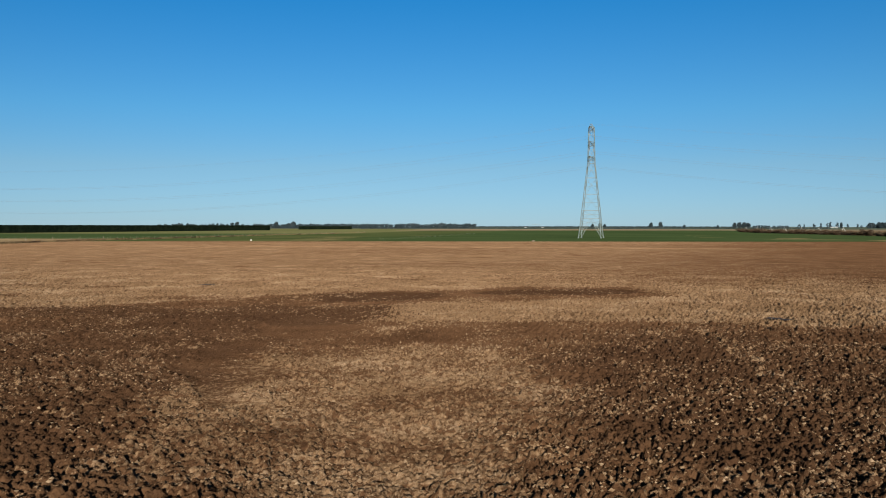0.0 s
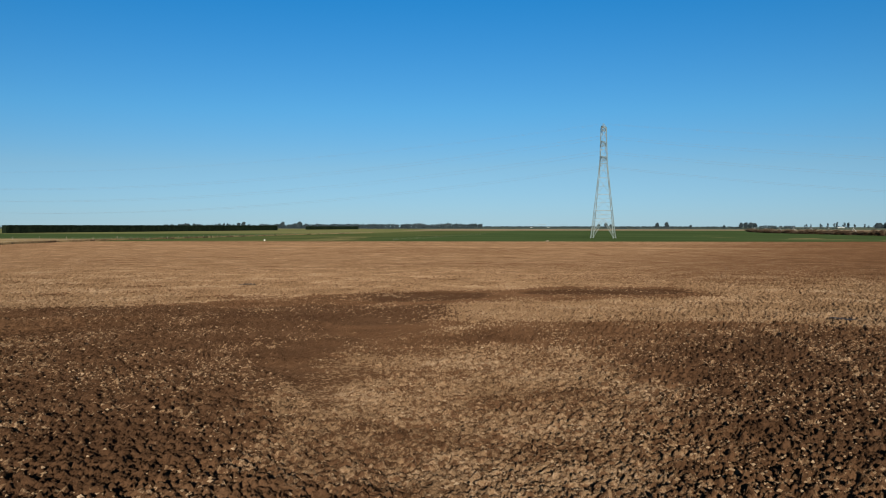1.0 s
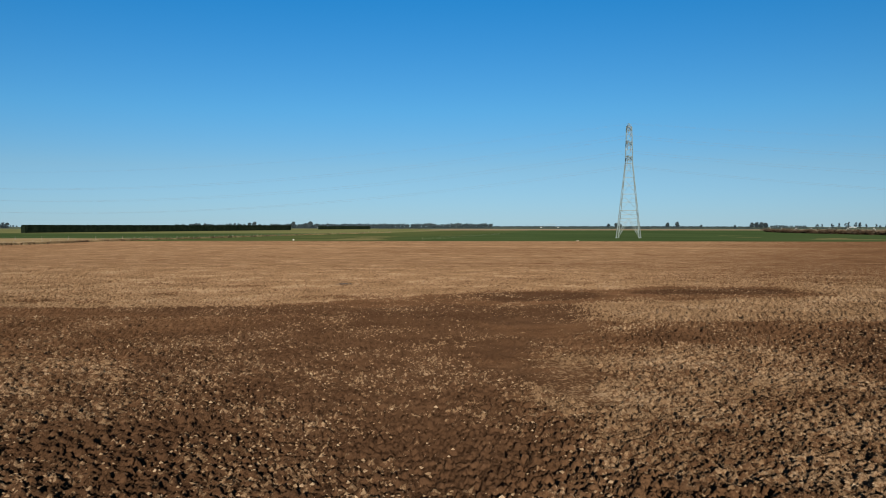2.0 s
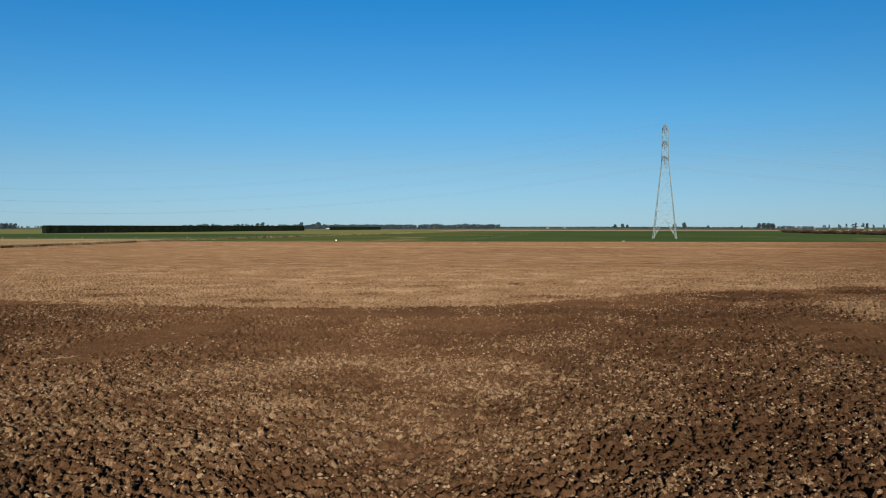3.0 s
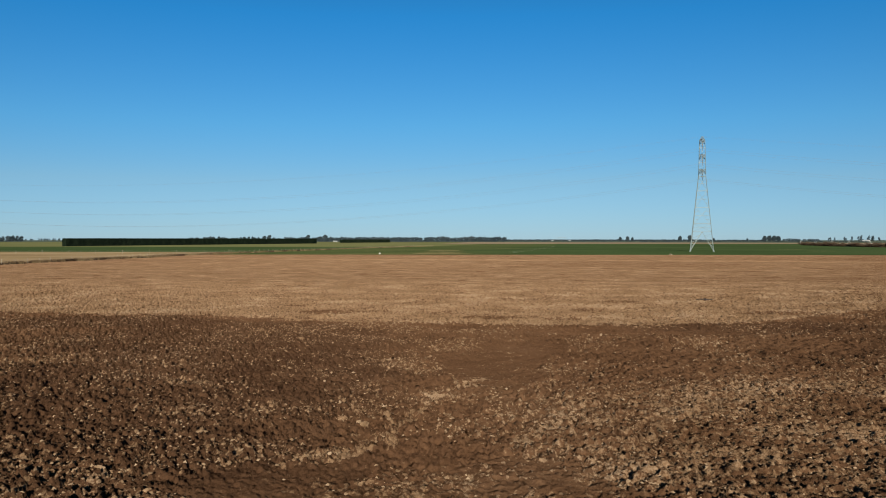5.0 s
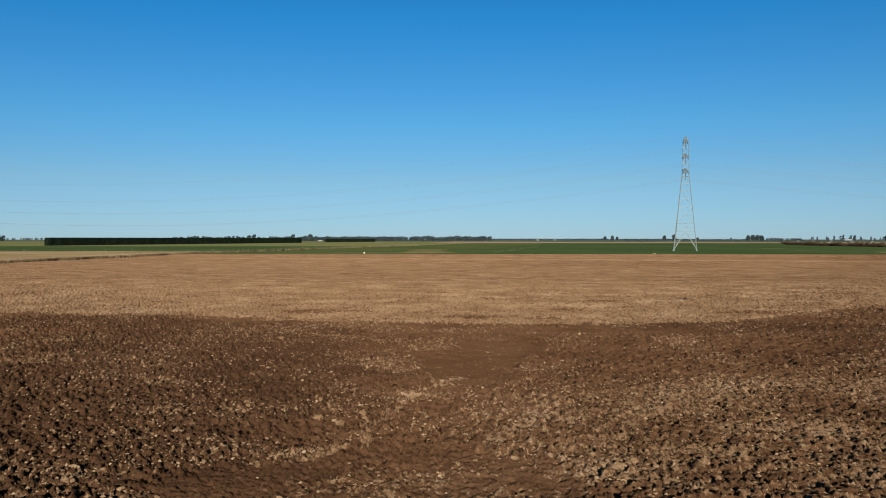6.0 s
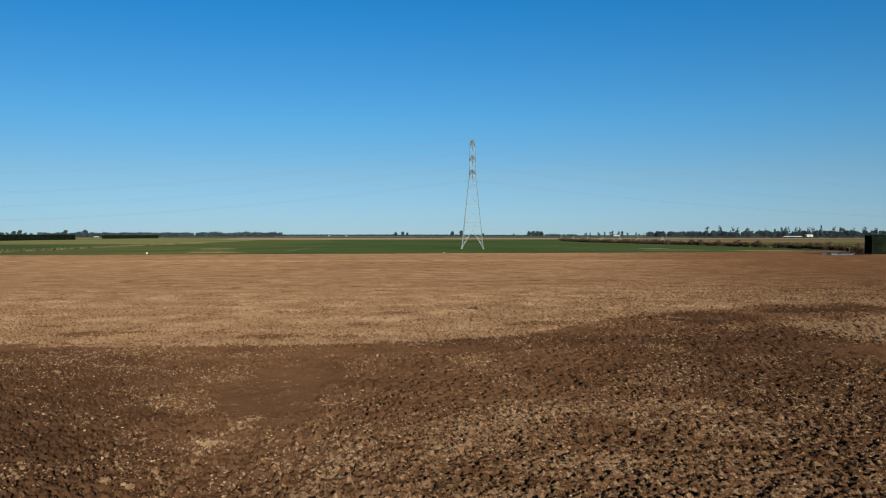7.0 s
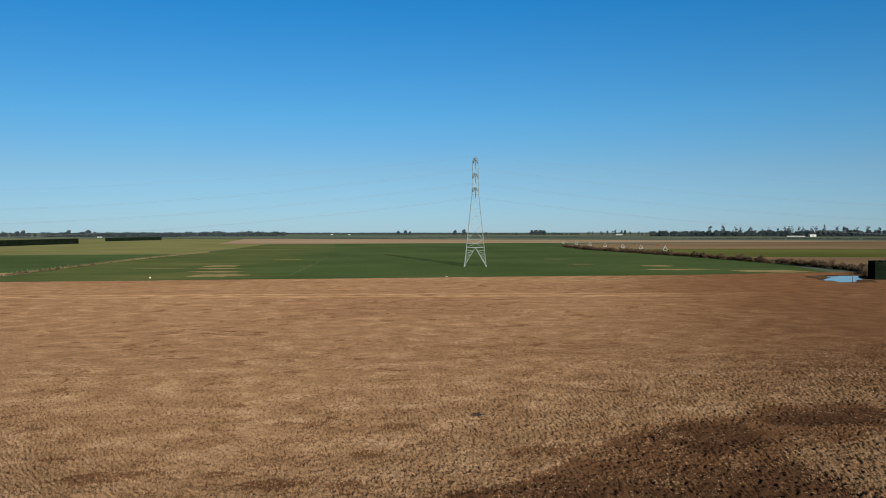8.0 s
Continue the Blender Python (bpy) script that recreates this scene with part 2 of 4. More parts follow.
def cells(x, y, size, seed):
    """Nearest scattered point: its distance and the lead on the second one in cell sizes, the way to it, two random numbers of its own."""
    gx, gy = x / size, y / size
    ix, iy = np.floor(gx), np.floor(gy)
    best, second = np.full(x.shape, 9.0), np.full(x.shape, 9.0)
    ox, oy, r1, r2 = (np.zeros(x.shape) for _ in range(4))
    for a in (-1, 0, 1):
        for b in (-1, 0, 1):
            cx, cy = ix + a, iy + b
            dx = cx + 0.1 + 0.8 * hash01(cx, cy, seed) - gx
            dy = cy + 0.1 + 0.8 * hash01(cx, cy, seed + 1) - gy
            d = dx * dx + dy * dy
            w = d < best
            second = np.where(w, best, np.minimum(second, d))
            best, ox, oy = np.where(w, d, best), np.where(w, dx, ox), np.where(w, dy, oy)
            r1 = np.where(w, hash01(cx, cy, seed + 2), r1)
            r2 = np.where(w, hash01(cx, cy, seed + 3), r2)
    best = np.sqrt(best)
    return best, np.sqrt(second) - best, ox, oy, r1, r2


def step(v, lo, hi):
    t = np.clip((v - lo) / (hi - lo), 0, 1)
    return t * t * (3 - 2 * t)


def blob(x, y, cx, cy, rx, ry, turn=0.0):
    """1 inside a soft-edged ellipse, 0 outside."""
    c, s = math.cos(radians(turn)), math.sin(radians(turn))
    u, v = ((x - cx) * c + (y - cy) * s) / rx, (-(x - cx) * s + (y - cy) * c) / ry
    return 1 - step(np.sqrt(u * u + v * v), 0.75, 1.12)


def dampness(x, y):
    """Where the soil is still damp and dark: the near half of the paddock, with a dry bay and a wet tongue behind it."""
    wob = (fnoise(x, y, 7.0, 40) - 0.5) * 2.8 + (fnoise(x, y, 1.2, 44, 3) - 0.5) * 1.6
    yy = y + wob * 0.6
    xx = x + wob
    edge = 51.5 + 6.5 * step(-xx, 36, 62) + 2.0 * step(-xx, 62, 75) + 15.0 * step(xx, -29, -3) + 3.5 * step(xx, 1, 6)
    soft = 1 + 1.2 * step(xx, -14, -6)
    d = 1 - step(yy, edge - 0.5 * soft, edge + 0.8 * soft)
    # the dry bay between the tongue and the near mud
    bay = step(xx, -6, -1) * step(yy, 43.5, 46) * (1 - step(yy, 55.0 + 0.30 * np.clip(xx, -5, 14), 57.5 + 0.30 * np.clip(xx, -5, 14)))
    bay = np.maximum(bay, step(xx, 14.5, 18) * step(yy, 41.5, 43.5))
    d = d * (1 - bay)
    for cx, cy, rx, ry in ((-49, 60.5, 2.6, 1.5), (-31, 62.3, 1.5, 1.2), (-28, 70, 1.8, 1.3), (-38, 56.5, 3.0, 1.2), (-18, 60.5, 4.0, 1.6), (-46.6, 61.1, 1.2, 0.6), (-40.9, 59.7, 1.5, 0.7), (-33.7, 55.5, 1.1, 0.7), (-52.5, 66.0, 1.3, 0.5)):
        d = np.maximum(d, 0.65 * blob(xx, yy, cx, cy, rx, ry))
    return np.clip(d, 0, 1)


def bareness(x, y):
    """Smooth trodden mud with hardly any clods."""
    w = (fnoise(x, y, 3.0, 60) - 0.5) * 3.5
    b = 0.9 * blob(x + w, y + w, -7.0, 42, 2.9, 3.6)
    b = np.maximum(b, blob(x + w, y + w, -8.0, 31, 1.6, 8.0, 12))
    b = np.maximum(b, 0.55 * blob(x + w, y + w, 11, 65.5, 7.0, 2.6, 6))
    b = np.maximum(b, 0.45 * blob(x + w, y + w, -1, 62, 6.0, 2.6, 12))
    b = np.maximum(b, blob(x + w, y + w, -38.5, 37, 2.2, 7.5, -8) * 0.9)
    b = np.maximum(b, 0.55 * blob(x + w, y + w, -31, 48, 7.0, 2.2))
    b = np.maximum(b, 0.8 * blob(x + w, y + w, -50, 55, 8.0, 1.6))
    b = np.maximum(b, 0.6 * blob(x + w, y + w, -42, 18.5, 5.0, 2.5))
    return np.clip(b * (0.55 + 0.6 * step(fnoise(x, y, 1.6, 66, 3), 0.3, 0.5)), 0, 1)


def wet_and_shade(x, y):
    """Hollows where the mud has stayed wetter and darker, plus broad shade painted as dark soil."""
    w = (fnoise(x, y, 4.0, 200) - 0.5) * 4
    b = np.maximum(0.9 * blob(x + w, y + 0.5 * w, -5.0, 61.0, 5.4, 4.6, 10), blob(x + w, y + 0.5 * w, 9.0, 65.4, 6.2, 3.2, 6))
    b = np.maximum(b, 0.7 * blob(x + w, y + w, -62, 53, 9.0, 4.0))
    b = np.maximum(b, 0.6 * blob(x + w, y + w, -20, 50, 12.0, 4.0, -6))
    b = np.maximum(b, 0.3 * blob(x + w, y + w, 18, 38, 10.0, 4.0))
    # this blob and those of the loop: relief shade painted into the soil colour
    b = np.maximum(b, 0.6 * blob(x + w, y + w, -52, 45, 10.0, 8.0))
    for cx, cy, rx, ry, k in ((-9, 49, 8, 5.5, 0.75), (-15.5, 30, 8, 22, 0.5), (-51, 30, 8, 20, 0.65), (11, 26, 7, 16, 0.65)):
        b = np.maximum(b, k * blob(x + 2 * w, y + w, cx, cy, rx, ry))
    return np.clip(b, 0, 1)


# ---- the bare paddock: one sheet, finest where the camera flies low ----
RUTS = [((11.8, 43.5), (12.6, 39.0), 0.7), ((12.6, 39.0), (11.6, 31.2), 0.7), ((11.6, 31.2), (11.2, 26.9), 0.6),
        ((-43.9, 20.8), (-42.4, 22.1), 0.45), ((-42.4, 22.1), (-41.6, 26.1), 0.5), ((-41.6, 26.1), (-40.9, 29.6), 0.6), ((-40.9, 29.6), (-39.4, 33.0), 0.6),
        ((-38.6, 22.1), (-36.7, 28.5), 0.9)]


def relief(x, y):
    """Height of the trampled soil, and its paleness: dried crusts, with hot spots and shade painted in."""
    far = step(y, 78, 122)
    damp, bare = dampness(x, y), bareness(x, y)
    ragged = 9 * (fnoise(x, y, 5.0, 210, 4) - 0.5)
    # bright spots opposite the sun, painted in as paler, smoother soil
    hot_spot = np.maximum(blob(x + ragged, y + ragged, -3.0, 25, 6.4, 12.0), 0.65 * blob(x + ragged, y + ragged, -29, 24, 10.0, 8.0))
    rough = (1 - 0.85 * bare) * (1 - 0.93 * far) * (1 - damp * (0.05 + 0.20 * hot_spot)) * step(y, 11, 13.5)
    z = (fnoise(x, y, 16, 11, 3) - 0.5) * 0.25 + (fnoise(x, y, 1.8, 21, 3) - 0.5) * 0.12 * (1 - 0.7 * step(y, 75, 120))
    wx = x + 0.26 * (fnoise(x, y, 0.30, 71, 3) - 0.5)
    wy = y + 0.26 * (fnoise(x, y, 0.30, 75, 3) - 0.5)
    patchy = fnoise(x, y, 2.4, 31, 4)
    chance = (0.86 - 0.66 * damp + 0.62 * hot_spot * damp) * (1 - 0.94 * bare * (1 - 0.6 * hot_spot)) + (patchy - 0.5) * (0.4 + 0.65 * damp)
    z += (1 - np.abs(2 * fnoise(wx, wy, 0.55, 101, 2) - 1)) ** 2 * 0.05 * rough
    fine = fnoise(x, y, 0.16, 131, 3)
    pale = np.zeros(x.shape)
    # broken plates of crust, tilted this way and that, with smaller ones on and between them
    for size, tall, seed, share, edge in ((0.27, 0.10, 80, 0.72, 0.30), (0.15, 0.075, 86, 0.70, 0.34), (0.09, 0.042, 92, 0.6, 0.40)):
        _, lead, ox, oy, r1, r2 = cells(wx, wy, size, seed)
        lump = step(lead, 0.03, edge) * (r1 < share)
        tilt = 1 + 1.5 * (ox * (r2 * 4 % 1 - 0.5) + oy * (r2 * 9 % 1 - 0.5))
        z += lump * tall * (0.25 + 0.75 * (r1 * 7 % 1)) * tilt * rough
        own = r1 * 13 % 1
        pale = np.maximum(pale, np.where(own < chance * (1 - (0.6 if size > 0.2 else 0.15) * damp), 0.90 * step(lump + 1.2 * (fine - 0.5), 0.25, 0.65) * (1 - 0.45 * damp), 0.0))
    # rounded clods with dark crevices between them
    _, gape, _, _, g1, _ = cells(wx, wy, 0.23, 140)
    z += (0.045 + 0.045 * g1) * step(gape, 0.0, 0.42) * rough * (1 - 0.35 * damp)
    pale = np.maximum(pale, damp * np.clip(0.16 + 0.75 * (chance - 0.26), 0.0, 0.66))
    h, _, _, _, h1, _ = cells(wx, wy, 0.27, 120)
    z -= (1 - step(h, 0.12, 0.30)) * (h1 > 0.50) * (0.06 + 0.08 * h1) * rough * (1 + 0.25 * damp)
    pale = np.maximum(pale, (1 - damp) * (0.40 + 0.26 * step(patchy, 0.35, 0.65)))
    # far off, the clods merge into one dry crust with a few darker streaks
    streak = step(fnoise(x * 0.7, y, 2.0, 150, 3), 0.73, 0.78) * step(y, 58, 70)
    tone = 0.55 - 0.10 * (1 - step(fnoise(x * 0.4, y, 26, 160, 3), 0.3, 0.55))
    for track in (207.0, 214.0):
        tone = tone + 0.45 * (1 - step(np.abs(y - track + 0.19 * x + 2 * fnoise(x, y, 25, 170, 2)), 0.8, 2.2))
    # towards the pond, shade between the clods is painted in as darker soil
    shade_toned = step(x - 0.45 * (y - 60), -32, 55) * step(y, 62, 84) * (0.6 + 0.8 * fnoise(x, y, 18, 180, 3))
    pale = (pale * (1 - far) + far * tone) * (1 - 0.78 * shade_toned - 0.14 * shade_toned * far) - 0.36 * streak
    # less pale in the crevices between the rounded clods
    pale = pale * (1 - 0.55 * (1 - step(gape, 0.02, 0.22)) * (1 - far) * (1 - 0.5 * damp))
    for (x0, y0), (x1, y1), w in RUTS:       # crumbled edges of old wheel ruts
        lx, ly = x1 - x0, y1 - y0
        f = np.clip(((x - x0) * lx + (y - y0) * ly) / (lx * lx + ly * ly), 0, 1)
        off = np.hypot(x - x0 - f * lx, y - y0 - f * ly) + 1.2 * (fnoise(x, y, 0.9, 190, 3) - 0.5)
        pale = np.maximum(pale, 0.74 * (1 - step(off, w * 0.35, w * 0.9)) * step(fine, 0.40, 0.54))
    near = step(y, 10.5, 13)       # behind the clods the sheet is coarse, and the soil evenly crusted
    return z, np.clip(pale * near + 0.3 * (1 - near), 0, 1)


CRUMBLE = 1.3


def paddock_sheet():
    ys = list(np.arange(-40, 11, 2.5)) + [12.2, 12.6, 13.0]
    while ys[-1] < 289:
        y = ys[-1]
        ys.append(y + (0.0038 if y < 35 else 0.0046 if y < 52 else 0.0034 if y < 112 else 0.0052 if y < 150 else 0.013) * y)
    ys = np.array(ys)
    near = np.maximum(ys, 13.0)
    cols = 1540
    u = np.linspace(0, 1, cols)
    left = np.maximum(-44 - 0.55 * near, -136)
    right = np.maximum(3 + 0.54 * near, -36 + 0.89 * near)
    x = left[:, None] + (right - left)[:, None] * u[None, :]
    y = np.repeat(ys[:, None], cols, 1)
    y = y - np.clip((y - 260) / 29, 0, 1) * 0.05 * np.clip(x, -140, 120) * step(x, -140, 160) * 0.9
    x, y = x.ravel(), y.ravel()
    z, pale = relief(x, y)
    # sharp crumbly facets, in keeping with the grid's own spacing
    gap = np.repeat((right - left) / cols, cols)
    z += (np.random.default_rng(3).random(len(z)) - 0.5) * np.minimum(gap * CRUMBLE, 0.085) * (1 - 0.75 * bareness(x, y)) * (1 - 0.55 * step(y, 42, 60)) * (1 - 0.9 * step(y, 66, 104)) * (1 - step(y, 110, 180)) * step(y, 12, 14)
    z *= 1 - step(y, 280, 288)
    n, k = len(ys), cols
    z.reshape(n, k)[0, :] -= 0.3
    me = bpy.data.meshes.new("bare_paddock")
    me.vertices.add(n * k)
    me.vertices.foreach_set("co", np.stack([x, y, z], 1).astype(np.float32).ravel())
    i = (np.arange(n - 1)[:, None] * k + np.arange(k - 1)[None, :]).ravel()
    quads = np.stack([i, i + 1, i + k + 1, i + k], 1).astype(np.int32)
    me.loops.add(quads.size)
    me.loops.foreach_set("vertex_index", quads.ravel())
    me.polygons.add(len(quads))
    me.polygons.foreach_set("loop_start", np.arange(0, quads.size, 4, dtype=np.int32))
    for title, values in (("pale", pale), ("wet_shade", wet_and_shade(x, y))):
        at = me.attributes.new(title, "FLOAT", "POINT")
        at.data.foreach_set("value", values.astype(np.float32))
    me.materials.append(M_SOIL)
    me.update()
    me.validate()
    return me


paddock = tagged(new("bare_paddock", paddock_sheet()), "trodden bare brown soil paddock with pale dried clods", "ground", kind="structure")


# ---- the plain: one sheet to the horizon, and the fields on it ----
def plain_ring():
    bm = bmesh.new()
    lo = [bm.verts.new((x, y, -0.16)) for x, y in ((-4200, -1500), (4200, -1500), (4200, 4600), (-4200, 4600))]
    bm.faces.new(lo)
    return bm


tagged(part("ground", plain_ring(), M_LAND), "wide flat farmland plain reaching the horizon", "ground", kind="structure")


def field(name, corners, z, mat, label, jitter=0.6, step_len=8.0):
    """A flat field with an uneven edge."""
    rng = random.Random(len(name) * 31 + int(abs(corners[0][0])))
    bm = bmesh.new()
    ring = []
    for (x0, y0), (x1, y1) in zip(corners, corners[1:] + corners[:1]):
        n = max(1, int(math.hypot(x1 - x0, y1 - y0) / step_len))
        for k in range(n):
            ring.append(bm.verts.new((x0 + (x1 - x0) * k / n + rng.uniform(-jitter, jitter), y0 + (y1 - y0) * k / n + rng.uniform(-jitter, jitter), z)))
    bm.faces.new(ring)
    bmesh.ops.triangulate(bm, faces=bm.faces[:])
    return tagged(part(name, bm, mat), label, "field", kind="structure")


field("bare_ground", [(-133, -600), (420, -600), (420, 240), (160, 276), (100, 282), (-133, 292)], -0.12, M_TAN, "bare dry brown soil around the paddock")
field("pasture_olive", [(-900, 600), (-72, 592), (-2, 962), (-40, 1600), (-1200, 1600)], -0.10, M_PASTURE, "pale green pasture beyond the fence")
field("pasture_green_strip", [(-700, 345), (-116, 345), (-72, 594), (-760, 612)], -0.08, M_GREEN, "strip of darker green pasture beyond the fence")
field("dry_grass_field", [(-420, 120), (-134, 120), (-126, 300), (-114, 352), (-240, 358), (-420, 352)], -0.06, M_STRAW, "pale dry grass field beyond the fence")
field("crop_field_west", [(-125, 291), (-22, 287), (21, 547), (75, 990), (-4, 985), (-46, 703), (-72, 588), (-92, 490), (-116, 330)], 0.015, M_GREEN_B, "yellowing green crop field beside the fence")
field("crop_field_east", [(-22.5, 286.5), (60, 283), (120, 279), (180, 285), (204, 343), (221, 443), (228, 523), (236, 640), (335, 925), (330, 1000), (75, 1003), (21, 547)], 0.03, M_GREEN, "dark green crop field under the power pylon")
field("stubble_strip", [(-60, 1004), (420, 1010), (900, 1000), (900, 1080), (420, 1330), (-20, 1600)], -0.09, M_STUBBLE, "pale stubble strip behind the green crop", 1.5)
field("stubble_east", [(216, 300), (560, 250), (560, 400), (330, 432), (226, 470)], -0.07, M_TAN, "brown stubble field behind the scrub", 1.5)
field("pasture_east", [(226, 470), (330, 432), (900, 330), (900, 600), (489, 622), (300, 668), (250, 660)], -0.05, M_OLIVE, "olive green pasture behind the scrub", 1.5)
field("stubble_far", [(252, 664), (489, 626), (1400, 560), (1400, 950), (860, 1050), (340, 930)], -0.085, M_TAN, "wide pale stubble field in the distance", 2.0)


def patch(cx, cy, rx, ry, z, mat, label, seed, name="dry_grass_patch", turn=0.0):
    """An uneven blob of another ground cover."""
    rng = random.Random(seed)
    bm = bmesh.new()
    ring = []
    ph = [rng.uniform(0, 6.28) for _ in range(4)]
    for k in range(48):
        a = 2 * math.pi * k / 48
        r = 1 + 0.22 * math.sin(2 * a + ph[0]) + 0.14 * math.sin(5 * a + ph[1]) + 0.09 * math.sin(9 * a + ph[2]) + rng.uniform(-0.05, 0.05)
        u, v = rx * r * math.cos(a), ry * r * math.sin(a)
        c, s = math.cos(radians(turn)), math.sin(radians(turn))
        ring.append(bm.verts.new((cx + u * c - v * s, cy + u * s + v * c, z)))
    bm.faces.new(ring)
    bmesh.ops.triangulate(bm, faces=bm.faces[:])
    return tagged(part(name, bm, mat), label, "ground", kind="structure")


for k, (cx, cy, rx, ry) in enumerate(((-46, 395, 9, 7), (-47, 370, 10, 4), (-47, 343, 9, 6), (-46, 315, 8, 11), (-70, 377, 10, 2.5), (-12, 471, 6, 4),
                                      (143, 352, 8, 6), (135, 318, 14, 5), (131, 445, 7, 3), (117, 377, 7, 2.5), (163, 296, 16, 9))):
    patch(cx, cy, rx, ry, 0.05, M_THIN, "patch of dry yellow grass in the green crop", 500 + k)


# ---- the power pylon ----
LINE = -16.6


def pylon(m, label):
    """A lattice tower: local x along the line, y along the crossarms."""
    top = thing("power_pylon", m, label, "pylon", "pylons of the line")
    levels = [0, 8.3, 11.7, 18.6, 25.6, 31.6, 34.4, 37.5, 40.6, 43.8, 47.0]

    def half(z):
        return 4.75 + (1.5 - 4.75) * z / 31.6 if z < 31.6 else 1.5 + (1.1 - 1.5) * (z - 31.6) / 15.4

    def corner(sx, sy, z):
        return (sx * half(z), sy * half(z), z)

    signs = ((-1, -1), (1, -1), (1, 1), (-1, 1))
    for sx, sy in signs:
        bm = bmesh.new()
        bar(bm, corner(sx, sy, -0.2), corner(sx, sy, 31.6), 0.18)
        bar(bm, corner(sx, sy, 31.6), corner(sx, sy, 47.0), 0.14)
        part("leg", bm, M_STEEL, top)
        bm = bmesh.new()
        lathe(bm, ((0.4, -0.4), (0.4, 0.15), (0.3, 0.3)), 12, (sx * 4.75, sy * 4.75, 0))
        part("footing", bm, M_STEEL, top, "grey concrete footing")
    for (ax, ay), (bx, by) in zip(signs, signs[1:] + signs[:1]):
        bm = bmesh.new()
        # foot panel: an open inverted V to the middle of the belt, with short ties
        mid = [(p + q) / 2 for p, q in zip(corner(ax, ay, 8.3), corner(bx, by, 8.3))]
        for px, py in ((ax, ay), (bx, by)):
            foot = Vector(corner(px, py, 0.3))
            bar(bm, foot, mid, 0.13)
            for f in (0.35, 0.58, 0.8):
                bar(bm, foot.lerp(Vector(mid), f), corner(px, py, 8.3 * (f + 0.06)), 0.07)
                bar(bm, foot.lerp(Vector(mid), f), corner(px, py, 8.3 * (f - 0.12)), 0.07)
        for lo, hi in zip(levels[1:], levels[2:]):
            w = 0.13 if hi < 32 else 0.08
            bar(bm, corner(ax, ay, lo), corner(bx, by, hi), w, 0.06)
            bar(bm, corner(bx, by, lo), corner(ax, ay, hi), w, 0.06)
            if hi < 32:      # a tie across the middle of each panel
                half_way = (lo + hi) / 2
                bar(bm, corner(ax, ay, half_way), corner(bx, by, half_way), 0.07)
            if hi - lo > 5 and hi < 26:     # redundant ties of the tall panels
                centre = (Vector(corner(ax, ay, lo)) + Vector(corner(bx, by, lo)) + Vector(corner(ax, ay, hi)) + Vector(corner(bx, by, hi))) / 4
                for px, py in ((ax, ay), (bx, by)):
                    for f in (0.28, 0.72):
                        edge = Vector(corner(px, py, lo + (hi - lo) * f))
                        inner = Vector(corner(px, py, lo if f < 0.5 else hi)).lerp(centre, 0.5)
                        bar(bm, edge, inner, 0.06)
        part("lattice_face", bm, M_STEEL, top)
    for z in levels[1:]:
        bm = bmesh.new()
        c = [corner(sx, sy, z) for sx, sy in signs]
        for p, q in zip(c, c[1:] + c[:1]):
            bar(bm, p, q, 0.12 if z < 30 else 0.09)
        if z in (8.3, 11.7, 31.6):
            bar(bm, c[0], c[2], 0.08)
            bar(bm, c[1], c[3], 0.08)
        part("belt_frame", bm, M_STEEL, top)
    for z, reach in ((47.0, 5.2), (40.6, 6.4), (34.4, 5.4)):
        for s in (-1, 1):
            tip = Vector((0, s * reach, z + 0.1))
            bm = bmesh.new()
            w0, w1 = half(z), half(z - 1.9)
            low = [Vector((-w1, s * w1, z - 1.9)), Vector((w1, s * w1, z - 1.9))]
            upp = [Vector((-w0, s * w0, z)), Vector((w0, s * w0, z))]
            for p in low + upp:
                bar(bm, p, tip, 0.10)
            for f, g in ((0.0, 0.25), (0.25, 0.5), (0.5, 0.75)):
                for k in (0, 1):
                    bar(bm, low[k].lerp(tip, f), upp[k].lerp(tip, g), 0.05)
                bar(bm, low[0].lerp(tip, f), low[1].lerp(tip, g), 0.05)
                bar(bm, low[0].lerp(tip, g), low[1].lerp(tip, g), 0.05)
                bar(bm, upp[0].lerp(tip, g), upp[1].lerp(tip, g), 0.05)
            part("crossarm", bm, M_STEEL, top)
            bm = bmesh.new()
            rings = [(0.03, 0.0)]
            for k in range(22):
                zz = -0.25 - 0.165 * k
                rings += [(0.14, zz), (0.05, zz - 0.09)]
            rings.append((0.03, -4.1))
            lathe(bm, rings, 8, tip - Vector((0, 0, 0.1)))
            part("insulator", bm, M_GLASS, top, "grey ribbed insulator string")
    for s in (-1, 1):
        bm = bmesh.new()
        for sx in (-1, 1):
            bar(bm, (sx * 1.1, s * 1.1, 47.0), (0, s * 1.7, 48.4), 0.12)
        bar(bm, (0, s * 0.3, 47.0), (0, s * 1.7, 48.4), 0.10)
        part("earthwire_peak", bm, M_STEEL, top)
    return top


PYLON_AT = (63.1, 367.4)
main_pylon = pylon(pose(*PYLON_AT, 0, 0, 0, LINE), "tall grey galvanised steel lattice pylon in a green crop")
ux, uy = math.cos(radians(LINE)), math.sin(radians(LINE))
SPAN = 550.0
for s in (-1, 1):
    copy_thing(main_pylon, pose(PYLON_AT[0] + s * SPAN * ux, PYLON_AT[1] + s * SPAN * uy, 0, 0, 0, LINE))


